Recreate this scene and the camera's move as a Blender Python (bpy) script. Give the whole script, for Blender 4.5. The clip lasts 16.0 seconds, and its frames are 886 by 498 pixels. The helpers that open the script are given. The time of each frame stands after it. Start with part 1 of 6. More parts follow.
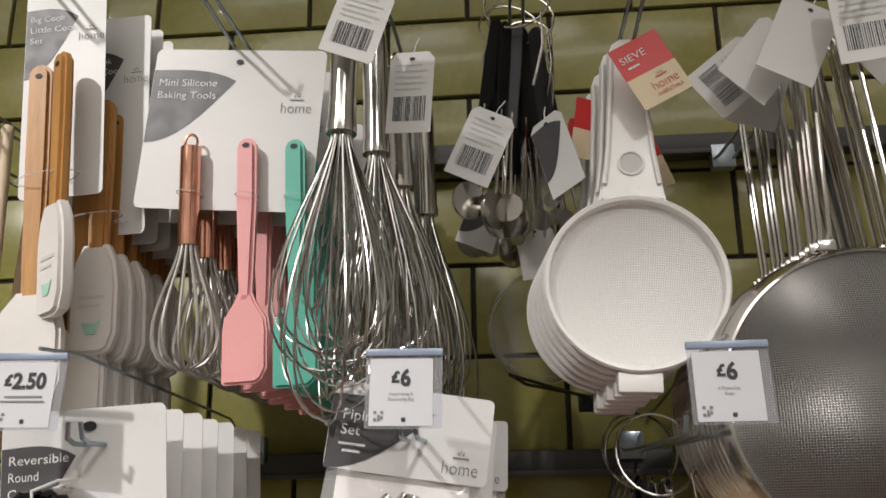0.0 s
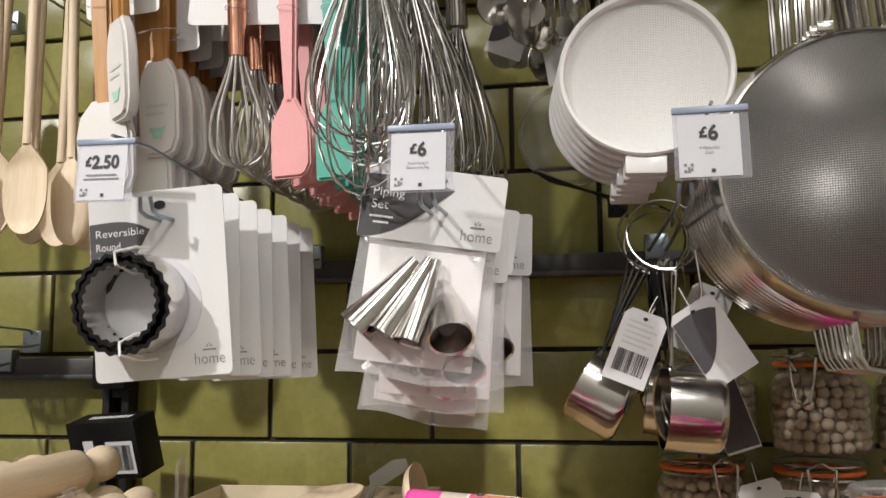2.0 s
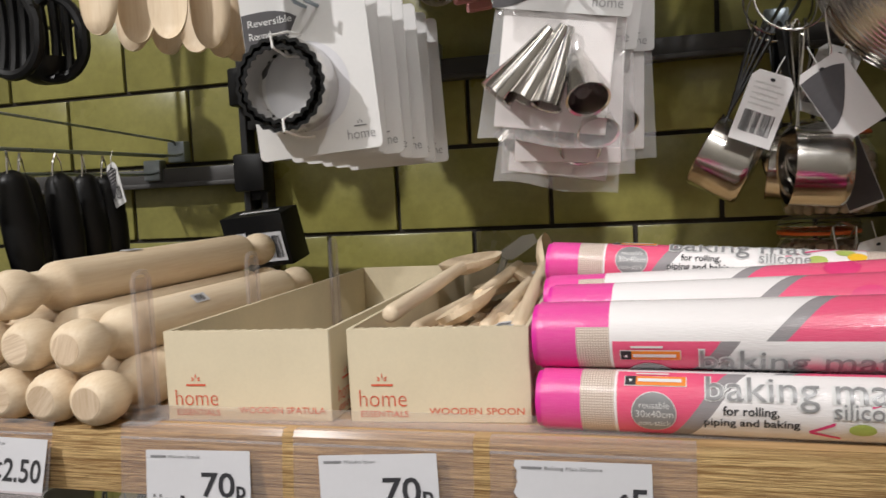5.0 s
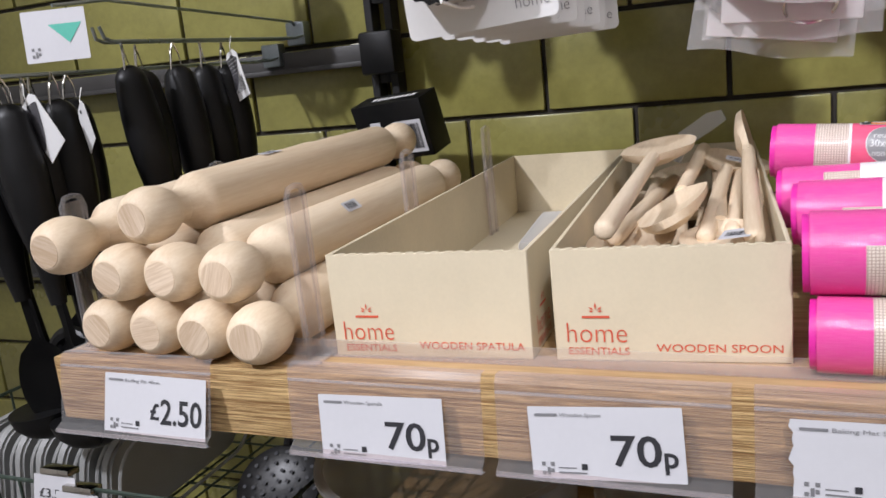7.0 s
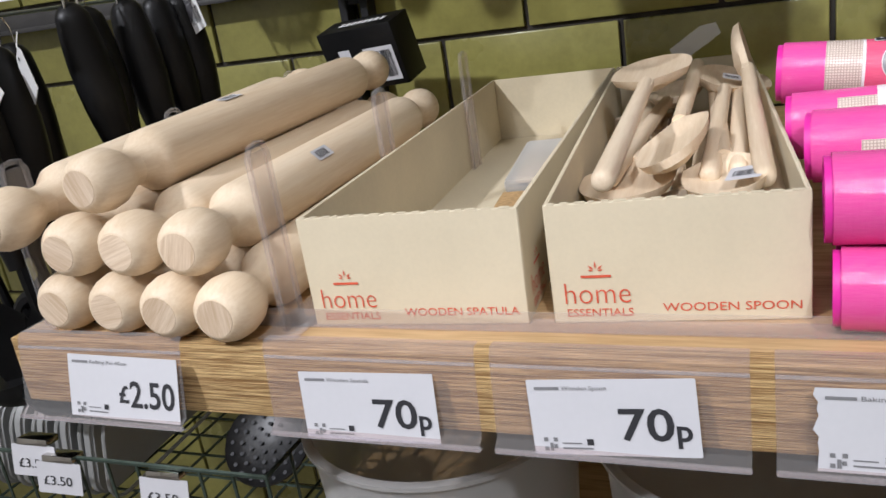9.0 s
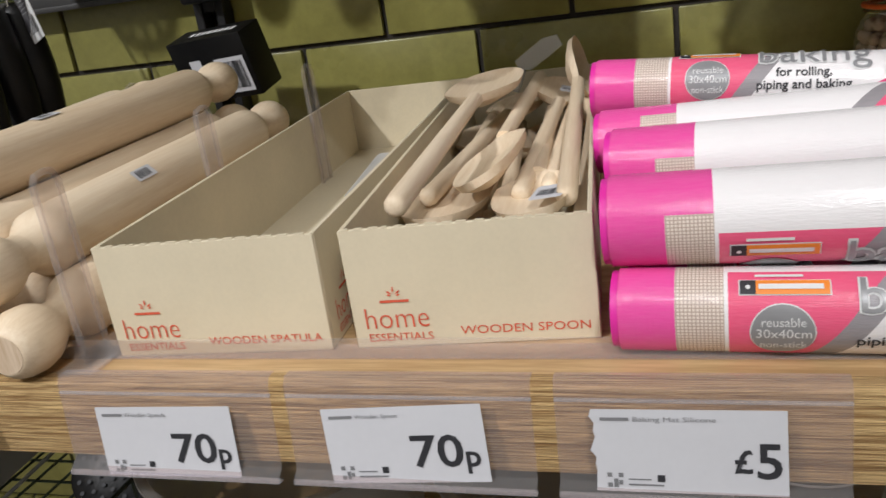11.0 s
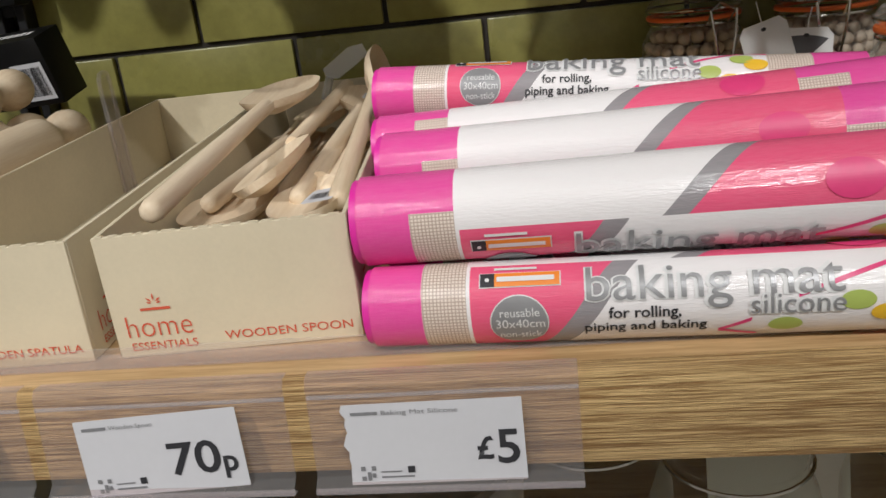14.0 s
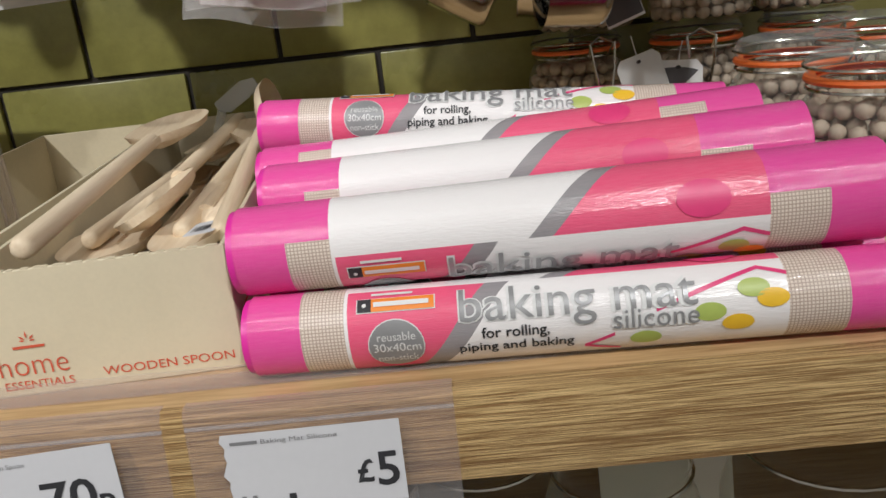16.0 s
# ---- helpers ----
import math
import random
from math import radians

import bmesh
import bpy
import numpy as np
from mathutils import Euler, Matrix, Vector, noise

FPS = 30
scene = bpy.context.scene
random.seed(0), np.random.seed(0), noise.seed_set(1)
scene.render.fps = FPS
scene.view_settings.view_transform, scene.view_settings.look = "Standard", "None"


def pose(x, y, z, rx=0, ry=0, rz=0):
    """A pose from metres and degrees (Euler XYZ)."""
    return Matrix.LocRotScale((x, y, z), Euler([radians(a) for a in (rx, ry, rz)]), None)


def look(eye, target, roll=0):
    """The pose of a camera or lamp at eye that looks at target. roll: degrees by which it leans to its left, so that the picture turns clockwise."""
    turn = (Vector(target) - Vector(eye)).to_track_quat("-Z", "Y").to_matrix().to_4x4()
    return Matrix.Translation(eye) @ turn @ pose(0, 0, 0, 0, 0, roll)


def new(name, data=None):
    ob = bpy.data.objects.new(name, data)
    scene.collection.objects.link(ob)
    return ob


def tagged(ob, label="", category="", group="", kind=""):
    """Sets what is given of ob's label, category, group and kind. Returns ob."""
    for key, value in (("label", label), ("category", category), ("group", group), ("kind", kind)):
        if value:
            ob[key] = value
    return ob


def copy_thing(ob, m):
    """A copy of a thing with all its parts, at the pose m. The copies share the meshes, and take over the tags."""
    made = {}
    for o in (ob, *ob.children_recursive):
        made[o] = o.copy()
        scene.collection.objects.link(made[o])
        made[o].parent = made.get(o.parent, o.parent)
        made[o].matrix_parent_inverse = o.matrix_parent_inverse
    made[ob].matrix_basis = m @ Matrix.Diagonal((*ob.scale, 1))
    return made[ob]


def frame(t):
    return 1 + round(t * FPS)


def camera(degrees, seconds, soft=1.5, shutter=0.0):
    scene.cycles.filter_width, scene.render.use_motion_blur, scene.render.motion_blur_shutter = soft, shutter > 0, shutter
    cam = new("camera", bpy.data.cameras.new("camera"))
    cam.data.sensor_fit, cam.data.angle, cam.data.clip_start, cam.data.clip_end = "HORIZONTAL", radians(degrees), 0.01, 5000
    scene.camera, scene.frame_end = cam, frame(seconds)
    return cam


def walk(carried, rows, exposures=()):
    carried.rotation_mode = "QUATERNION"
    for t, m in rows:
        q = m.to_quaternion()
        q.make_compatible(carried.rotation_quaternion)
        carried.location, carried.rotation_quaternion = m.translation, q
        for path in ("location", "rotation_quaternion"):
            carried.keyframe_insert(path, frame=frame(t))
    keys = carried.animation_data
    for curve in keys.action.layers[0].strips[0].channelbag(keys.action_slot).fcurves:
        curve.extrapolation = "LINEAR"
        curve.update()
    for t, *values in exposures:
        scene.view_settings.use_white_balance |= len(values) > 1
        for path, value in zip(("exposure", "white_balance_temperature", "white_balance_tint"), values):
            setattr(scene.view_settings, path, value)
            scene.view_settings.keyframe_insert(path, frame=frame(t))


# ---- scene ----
cam = camera(55.9, 16.0, shutter=0.3)
PATH = [
    (0, (0.048, -0.925, 1.266), (-0.122, 0.996, 1.794), -0.7),
    (0.5, (0.071, -0.939, 1.256), (-0.148, 1.0, 1.692), -0.4),
    (1, (0.09, -0.942, 1.231), (-0.178, 1.007, 1.59), -0.3),
    (1.5, (0.095, -0.957, 1.203), (-0.227, 0.996, 1.486), -0.4),
    (2, (0.097, -0.971, 1.188), (-0.268, 0.981, 1.423), -0.6),
    (2.5, (0.102, -0.984, 1.173), (-0.29, 0.968, 1.366), -1.0),
    (3, (0.106, -0.997, 1.16), (-0.3, 0.956, 1.308), -1.4),
    (3.5, (0.103, -1.002, 1.146), (-0.319, 0.952, 1.214), -2.1),
    (4, (0.096, -1.015, 1.135), (-0.354, 0.934, 1.124), -2.6),
    (4.5, (0.08, -1.023, 1.128), (-0.422, 0.912, 1.04), -2.8),
    (5, (0.062, -1.027, 1.13), (-0.504, 0.886, 0.992), -2.9),
    (5.2, (0.053, -1.028, 1.132), (-0.542, 0.875, 0.977), -3.0),
    (7.3, (-0.039, -0.93, 1.144), (-0.846, 0.836, 0.666), -6.6),
    (7.5, (-0.045, -0.923, 1.145), (-0.851, 0.834, 0.632), -7.2),
    (8, (-0.056, -0.914, 1.15), (-0.855, 0.825, 0.569), -8.2),
    (10.5, (-0.007, -0.879, 1.16), (-0.639, 0.897, 0.493), -8.6),
    (11, (0.007, -0.874, 1.16), (-0.565, 0.922, 0.492), -8.3),
    (11.5, (0.02, -0.873, 1.158), (-0.477, 0.945, 0.487), -7.8),
    (12, (0.026, -0.873, 1.158), (-0.414, 0.957, 0.48), -7.4),
    (12.5, (0.03, -0.871, 1.155), (-0.364, 0.967, 0.472), -7.1),
    (13, (0.037, -0.873, 1.154), (-0.322, 0.972, 0.47), -6.9),
    (13.5, (0.049, -0.873, 1.154), (-0.264, 0.981, 0.472), -6.8),
    (14, (0.058, -0.872, 1.151), (-0.214, 0.99, 0.472), -6.8),
    (14.5, (0.064, -0.875, 1.151), (-0.158, 0.994, 0.476), -6.6),
    (15, (0.07, -0.878, 1.15), (-0.109, 0.999, 0.483), -6.3),
    (15.5, (0.074, -0.88, 1.151), (-0.052, 1.006, 0.5), -6.2),
    (16, (0.076, -0.881, 1.15), (0.009, 1.016, 0.521), -6.4),
]
walk(cam, [(t, look(eye, target, roll)) for t, eye, target, roll in PATH],
     exposures=((0, -0.19, 6400, 12), (1.5, -0.02, 6350, 11), (3.2, 0.05, 6320, 11), (5.2, -0.22, 6250, 12), (7.4, 0.07, 5750, 16), (10.5, -0.18, 5900, 11), (12, -0.41, 6180, 11), (16, -0.36, 6100, 9)))


# ---------- light and surroundings ----------
world = bpy.data.worlds.new("shop_air")
world.use_nodes = True
world.node_tree.nodes["Background"].inputs[0].default_value = (1.0, 0.97, 0.92, 1)
world.node_tree.nodes["Background"].inputs[1].default_value = 0.07
scene.world = world


def lamp(name, eye, target, power, size, size_y=None, colour=(1, 0.95, 0.87)):
    d = bpy.data.lights.new(name, "AREA")
    d.energy, d.size, d.color = power, size, colour
    if size_y:
        d.shape, d.size_y = "RECTANGLE", size_y
    ob = new(name, d)
    ob.matrix_world = look(eye, target)
    return ob


def spot(name, eye, target, power, cone, colour=(1, 0.965, 0.91)):
    d = bpy.data.lights.new(name, "SPOT")
    d.energy, d.spot_size, d.spot_blend, d.shadow_soft_size, d.color = power, radians(cone), 1.0, 0.05, colour
    ob = new(name, d)
    ob.matrix_world = look(eye, target)
    return ob


spot("track_spot", (-1.25, -2.15, 2.75), (-0.45, -0.18, 1.08), 225, 36)
spot("track_spot", (0.70, -2.25, 2.75), (0.20, -0.52, 1.00), 128, 32)
# Added fill, no known fittings; the last brightens the aisle mirrored in steel.
lamp("ceiling_panel_light", (-0.7, -1.5, 3.2), (-0.7, -1.6, 0.0), 10, 1.2, 0.6)
lamp("ceiling_panel_light", (0.9, -1.6, 3.2), (0.9, -1.7, 0.0), 6, 1.2, 0.6)
lamp("ceiling_panel_light", (0.0, -2.7, 3.2), (0.0, -2.6, 0.0), 21, 2.4, 0.5)


# ---------- materials ----------
class Nodes:
    def __init__(self, name):
        self.m = bpy.data.materials.new(name)
        self.m.use_nodes = True
        self.t = self.m.node_tree
        self.p = self.t.nodes["Principled BSDF"]

    def add(self, kind, **settings):
        n = self.t.nodes.new(kind)
        for k, v in settings.items():
            n.inputs[k].default_value = v
        return n

    def link(self, a, b):
        self.t.links.new(a, b)

    def put(self, socket, v):
        if isinstance(v, (int, float)):
            socket.default_value = v
        elif isinstance(v, tuple):
            socket.default_value = (*v, 1) if len(v) == 3 and len(socket.default_value) == 4 else v
        else:
            self.link(v, socket)

    def math(self, op, a, b=0.0, c=0.0):
        n = self.t.nodes.new("ShaderNodeMath")
        n.operation = op
        for s, v in zip(n.inputs, (a, b, c)):
            self.put(s, v)
        return n.outputs[0]

    def mix(self, f, a, b):
        n = self.t.nodes.new("ShaderNodeMix")
        n.data_type = "RGBA"
        self.put(n.inputs[0], f)
        self.put(n.inputs[6], a)
        self.put(n.inputs[7], b)
        return n.outputs[2]

    def coords(self, scale=(1, 1, 1), which="Object"):
        c = self.t.nodes.new("ShaderNodeTexCoord")
        m = self.t.nodes.new("ShaderNodeMapping")
        m.inputs["Scale"].default_value = scale
        self.link(c.outputs[which], m.inputs[0])
        return m.outputs[0]

    def noise(self, scale, detail=4, at=None, rough=0.55):
        n = self.add("ShaderNodeTexNoise", Scale=scale, Detail=detail, Roughness=rough)
        if at is not None:
            self.link(at, n.inputs["Vector"])
        return n.outputs[0]

    def bump(self, height, strength, distance):
        n = self.add("ShaderNodeBump", Strength=strength, Distance=distance)
        self.link(height, n.inputs["Height"])
        self.link(n.outputs[0], self.p.inputs["Normal"])


def surface(name, colour, rough=0.5, metal=0.0, var=0.18, scale=30.0, stretch=(1, 1, 1), bump=0.15, fine=300.0, depth=0.0005,
            random_tint=0.0, coat=0.0, spec=0.5):
    """A plain surface with coarse and fine variation of colour, gloss and relief."""
    n = Nodes(name)
    at = n.coords(stretch)
    coarse, grain = n.noise(scale, 4, at), n.noise(fine, 3, at)
    k = n.math("ADD", n.math("MULTIPLY", coarse, 0.7), n.math("MULTIPLY", grain, 0.3))
    dark = tuple(c * (1 - var) for c in colour)
    light = tuple(min(1, c * (1 + var)) for c in colour)
    ramp = n.math("MULTIPLY_ADD", n.math("SUBTRACT", k, 0.5), 3.0, 0.5)
    n.t.nodes[-1].use_clamp = True
    col = n.mix(ramp, dark, light)
    if random_tint:
        info = n.t.nodes.new("ShaderNodeObjectInfo")
        shade = n.math("MULTIPLY_ADD", info.outputs["Random"], random_tint * 2, 1 - random_tint)
        hsv = n.add("ShaderNodeHueSaturation")
        n.link(shade, hsv.inputs["Value"])
        n.link(col, hsv.inputs["Color"])
        col = hsv.outputs[0]
    n.put(n.p.inputs["Base Color"], col)
    n.put(n.p.inputs["Roughness"], n.math("MULTIPLY_ADD", n.math("SUBTRACT", coarse, 0.5), 0.25, rough))
    n.p.inputs["Metallic"].default_value = metal
    n.p.inputs["Coat Weight"].default_value = coat
    n.p.inputs["Specular IOR Level"].default_value = spec
    if bump:
        n.bump(k, bump, depth)
    return n.m


def clear(name, tint, rough, alpha_mix, ior=1.46):
    """Thin clear plastic or glass: a gloss over what is seen through it."""
    n = Nodes(name)
    see = n.add("ShaderNodeBsdfTransparent")
    see.inputs[0].default_value = (*tint, 1)
    n.p.inputs["Base Color"].default_value = (0.85, 0.85, 0.85, 1)
    n.put(n.p.inputs["Roughness"], n.math("MULTIPLY_ADD", n.noise(60), 0.03, rough))
    n.p.inputs["Specular IOR Level"].default_value = 0.7
    f = n.t.nodes.new("ShaderNodeLayerWeight")
    k = n.math("MULTIPLY_ADD", n.math("POWER", f.outputs["Facing"], 4.0), 0.6 * (ior - 0.5), alpha_mix + 0.02)
    n.t.nodes[-1].use_clamp = True
    mixer = n.t.nodes.new("ShaderNodeMixShader")
    n.link(k, mixer.inputs[0])
    n.link(see.outputs[0], mixer.inputs[1])
    n.link(n.p.outputs[0], mixer.inputs[2])
    n.link(mixer.outputs[0], n.t.nodes["Material Output"].inputs[0])
    return n.m


def wood(name, colour, dark, rough=0.55, along="y", ring=220.0, contrast=1.0, tint=0.06, bump=0.25, run=0.06, cloud=0.35):
    n = Nodes(name)
    sc = {"x": (run, 1, 1), "y": (1, run, 1), "z": (1, 1, run)}[along]
    info = n.t.nodes.new("ShaderNodeObjectInfo")
    at = n.coords(sc)
    move = n.t.nodes.new("ShaderNodeVectorMath")
    n.link(at, move.inputs[0])
    n.link(info.outputs["Random"], move.inputs[1])
    at = move.outputs[0]
    grain, broad, pore = n.noise(ring, 5, at, 0.65), n.noise(ring * 0.16, 3, at), n.noise(ring * 4, 2, at)
    k = n.math("ADD", n.math("MULTIPLY", grain, 0.5), n.math("ADD", n.math("MULTIPLY", broad, cloud), n.math("MULTIPLY", pore, 0.5 - cloud)))
    ramp = n.math("MULTIPLY_ADD", n.math("SUBTRACT", k, 0.5), 3.5 * contrast, 0.5)
    n.t.nodes[-1].use_clamp = True
    col = n.mix(ramp, dark, colour)
    hsv = n.add("ShaderNodeHueSaturation")
    n.link(n.math("MULTIPLY_ADD", info.outputs["Random"], tint * 2, 1 - tint), hsv.inputs["Value"])
    n.link(col, hsv.inputs["Color"])
    n.link(hsv.outputs[0], n.p.inputs["Base Color"])
    n.p.inputs["Roughness"].default_value = rough
    n.bump(k, bump, 0.0006 if bump < 1 else 0.0018)
    return n.m


TILE = surface("glazed_olive_tile", (0.262, 0.245, 0.070), 0.3, 0, 0.22, 9, (1, 1, 1), 0.12, 120, 0.002, 0.10, 0.15)
GROUT = surface("dark_grout", (0.035, 0.030, 0.025), 0.9, 0, 0.3, 60, bump=0.5)
RAIL = surface("dark_grey_powder_coat", (0.045, 0.043, 0.042), 0.5, 0, 0.15, 40, bump=0.2, fine=900)
BLACK = surface("black_plastic", (0.005, 0.005, 0.0055), 0.42, 0, 0.3, 40, bump=0.1, spec=0.3)
BLACKMETAL = surface("black_coated_metal", (0.016, 0.016, 0.017), 0.4, 0.2, 0.3, 40, bump=0.1)
STEEL = surface("polished_steel", (0.62, 0.60, 0.57), 0.16, 1.0, 0.06, 40, bump=0.03)
WIRE = surface("steel_wire", (0.46, 0.45, 0.43), 0.2, 1.0, 0.06, 60, bump=0.03)
ZINC = surface("zinc_plated_hook", (0.33, 0.38, 0.42), 0.32, 0.9, 0.15, 60, bump=0.1)
COPPER = surface("polished_copper", (0.80, 0.42, 0.30), 0.14, 1.0, 0.06, 40, bump=0.02)
GREYWIRE = surface("grey_coated_wire", (0.40, 0.38, 0.35), 0.4, 0.3, 0.1, 60, bump=0.05)
SHELFWOOD = wood("oak_shelf_face", (0.76, 0.53, 0.24), (0.29, 0.155, 0.048), 0.6, "x", 760, 2.3, 0.0, 1.0, 0.012, 0.06)
SHELFTOP = wood("oak_shelf_top", (0.66, 0.46, 0.24), (0.40, 0.25, 0.11), 0.5, "x", 150, 1.3, 0.0, 0.2)
BEECH = wood("pale_beech", (0.80, 0.67, 0.50), (0.67, 0.52, 0.35), 0.55, "y", 150, 1.05, 0.09, 0.15)
ENDGRAIN = wood("beech_end_grain", (0.74, 0.60, 0.45), (0.55, 0.40, 0.26), 0.75, "z", 320, 1.4, 0.10, 0.3)
BAMBOO = wood("honey_bamboo", (0.52, 0.27, 0.085), (0.33, 0.15, 0.04), 0.45, "z", 190, 1.0, 0.08, 0.1)
CARTON = surface("cream_carton", (0.66, 0.58, 0.42), 0.62, 0, 0.05, 16, bump=0.1, fine=500)
CARTONIN = surface("cream_carton_inside", (0.62, 0.54, 0.38), 0.75, 0, 0.07, 14, bump=0.15, fine=400)
KRAFT = surface("raw_board_edge", (0.42, 0.27, 0.12), 0.9, 0, 0.3, 400, bump=0.5)
CARD = surface("white_card", (0.69, 0.685, 0.68), 0.42, 0, 0.03, 12, bump=0.05, random_tint=0.03)
PAPER = surface("white_paper_ticket", (0.60, 0.60, 0.63), 0.55, 0, 0.025, 20, bump=0.06)
GREYPRINT = surface("charcoal_print", (0.075, 0.072, 0.078), 0.45, 0, 0.12, 60, bump=0.04)
INK = surface("black_ink", (0.025, 0.025, 0.03), 0.6, 0, 0.1, 60, bump=0.0)
SOFTINK = surface("grey_ink", (0.20, 0.20, 0.21), 0.6, 0, 0.1, 60, bump=0.0)
WHITEINK = surface("white_print", (0.75, 0.75, 0.75), 0.5, 0, 0.03, 60, bump=0.0)
REDINK = surface("red_print", (0.62, 0.10, 0.05), 0.6, 0, 0.08, 90, bump=0.0)
ORANGEINK = surface("orange_print", (0.85, 0.26, 0.03), 0.4, 0, 0.05, 60, bump=0.0)
SILVERINK = surface("silver_print", (0.30, 0.30, 0.31), 0.35, 0.2, 0.06, 60, bump=0.0)
REDCARD = surface("red_card", (0.62, 0.035, 0.035), 0.4, 0, 0.05, 40, bump=0.04)
CREAMCARD = surface("cream_card", (0.74, 0.62, 0.42), 0.5, 0, 0.05, 40, bump=0.04)
SILICONE = surface("white_silicone", (0.76, 0.73, 0.70), 0.5, 0, 0.03, 20, bump=0.04)
PINK = surface("pink_silicone", (0.80, 0.36, 0.36), 0.45, 0, 0.05, 20, bump=0.05)
TEAL = surface("teal_silicone", (0.10, 0.46, 0.36), 0.45, 0, 0.06, 20, bump=0.05)
MINT = surface("mint_print", (0.40, 0.68, 0.55), 0.5, 0, 0.05, 60, bump=0.0)
WHITEPLASTIC = surface("white_plastic", (0.82, 0.81, 0.79), 0.3, 0, 0.03, 20, bump=0.03)
PALEGREY = surface("pale_grey_plastic", (0.55, 0.55, 0.54), 0.5, 0, 0.05, 20, bump=0.03)
BEAN = surface("ceramic_baking_bean", (0.50, 0.40, 0.31), 0.6, 0, 0.14, 60, bump=0.15, random_tint=0.1)
ORANGERUBBER = surface("orange_rubber_seal", (0.80, 0.16, 0.03), 0.45, 0, 0.08, 40, bump=0.05)
GLASS = clear("jar_glass", (0.93, 0.95, 0.93), 0.03, 0.02, 1.5)
ACRYLIC = clear("clear_acrylic", (0.93, 0.90, 0.89), 0.13, 0.06)
HOLDER = clear("smoky_ticket_sleeve", (0.76, 0.66, 0.65), 0.16, 0.10)
TAGPLASTIC = clear("clear_tag_sleeve", (0.84, 0.85, 0.90), 0.12, 0.12)
# White mixed into the film stands in for glare on the piping bags.
FILM = clear("clear_bag_film", (0.97, 0.96, 0.96), 0.07, 0.20, 1.9)
DISCPLASTIC = clear("milky_plastic", (0.84, 0.84, 0.80), 0.3, 0.14)
BOWLPLASTIC = clear("frosted_plastic", (0.72, 0.70, 0.66), 0.35, 0.25)
CREASEDFILM = clear("creased_film", (0.84, 0.84, 0.82), 0.25, 0.34)
BLUESTRIP = surface("blue_grey_plastic_strip", (0.25, 0.30, 0.40), 0.35, 0, 0.08, 60, bump=0.05)
FLOORMAT = surface("shop_floor_vinyl", (0.32, 0.30, 0.28), 0.4, 0, 0.1, 5, bump=0.05)
PLASTER = surface("painted_plaster", (0.80, 0.78, 0.74), 0.8, 0, 0.05, 8, bump=0.2)
BAGLINER = surface("pale_pink_bag_insert", (0.88, 0.84, 0.83), 0.55, 0, 0.04, 30, bump=0.1)


def mesh_material(name, colour, pitch, hole, metal=0.0, rough=0.4):
    """Woven gauze: crossing threads with gaps, by UV in metres."""
    n = Nodes(name)
    uv = n.coords((1 / pitch, 1 / pitch, 1), "UV")
    sep = n.t.nodes.new("ShaderNodeSeparateXYZ")
    n.link(uv, sep.inputs[0])
    wu = n.math("ABSOLUTE", n.math("SUBTRACT", n.math("FRACT", sep.outputs[0]), 0.5))
    wv = n.math("ABSOLUTE", n.math("SUBTRACT", n.math("FRACT", sep.outputs[1]), 0.5))
    gap = n.math("MULTIPLY", n.math("LESS_THAN", wu, hole), n.math("LESS_THAN", wv, hole))
    see = n.add("ShaderNodeBsdfTransparent")
    cloud = n.noise(25)
    n.put(n.p.inputs["Base Color"], n.mix(cloud, tuple(c * 0.85 for c in colour), colour))
    n.p.inputs["Metallic"].default_value = metal
    n.p.inputs["Roughness"].default_value = rough
    n.bump(n.math("ADD", wu, wv), 0.6, pitch * 0.5)
    mixer = n.t.nodes.new("ShaderNodeMixShader")
    n.link(gap, mixer.inputs[0])
    n.link(n.p.outputs[0], mixer.inputs[1])
    n.link(see.outputs[0], mixer.inputs[2])
    n.link(mixer.outputs[0], n.t.nodes["Material Output"].inputs[0])
    return n.m


WHITEMESH = mesh_material("white_nylon_gauze", (0.88, 0.87, 0.85), 0.0013, 0.13)
STEELMESH = mesh_material("steel_gauze", (0.235, 0.225, 0.215), 0.0017, 0.27, 0.9, 0.33)


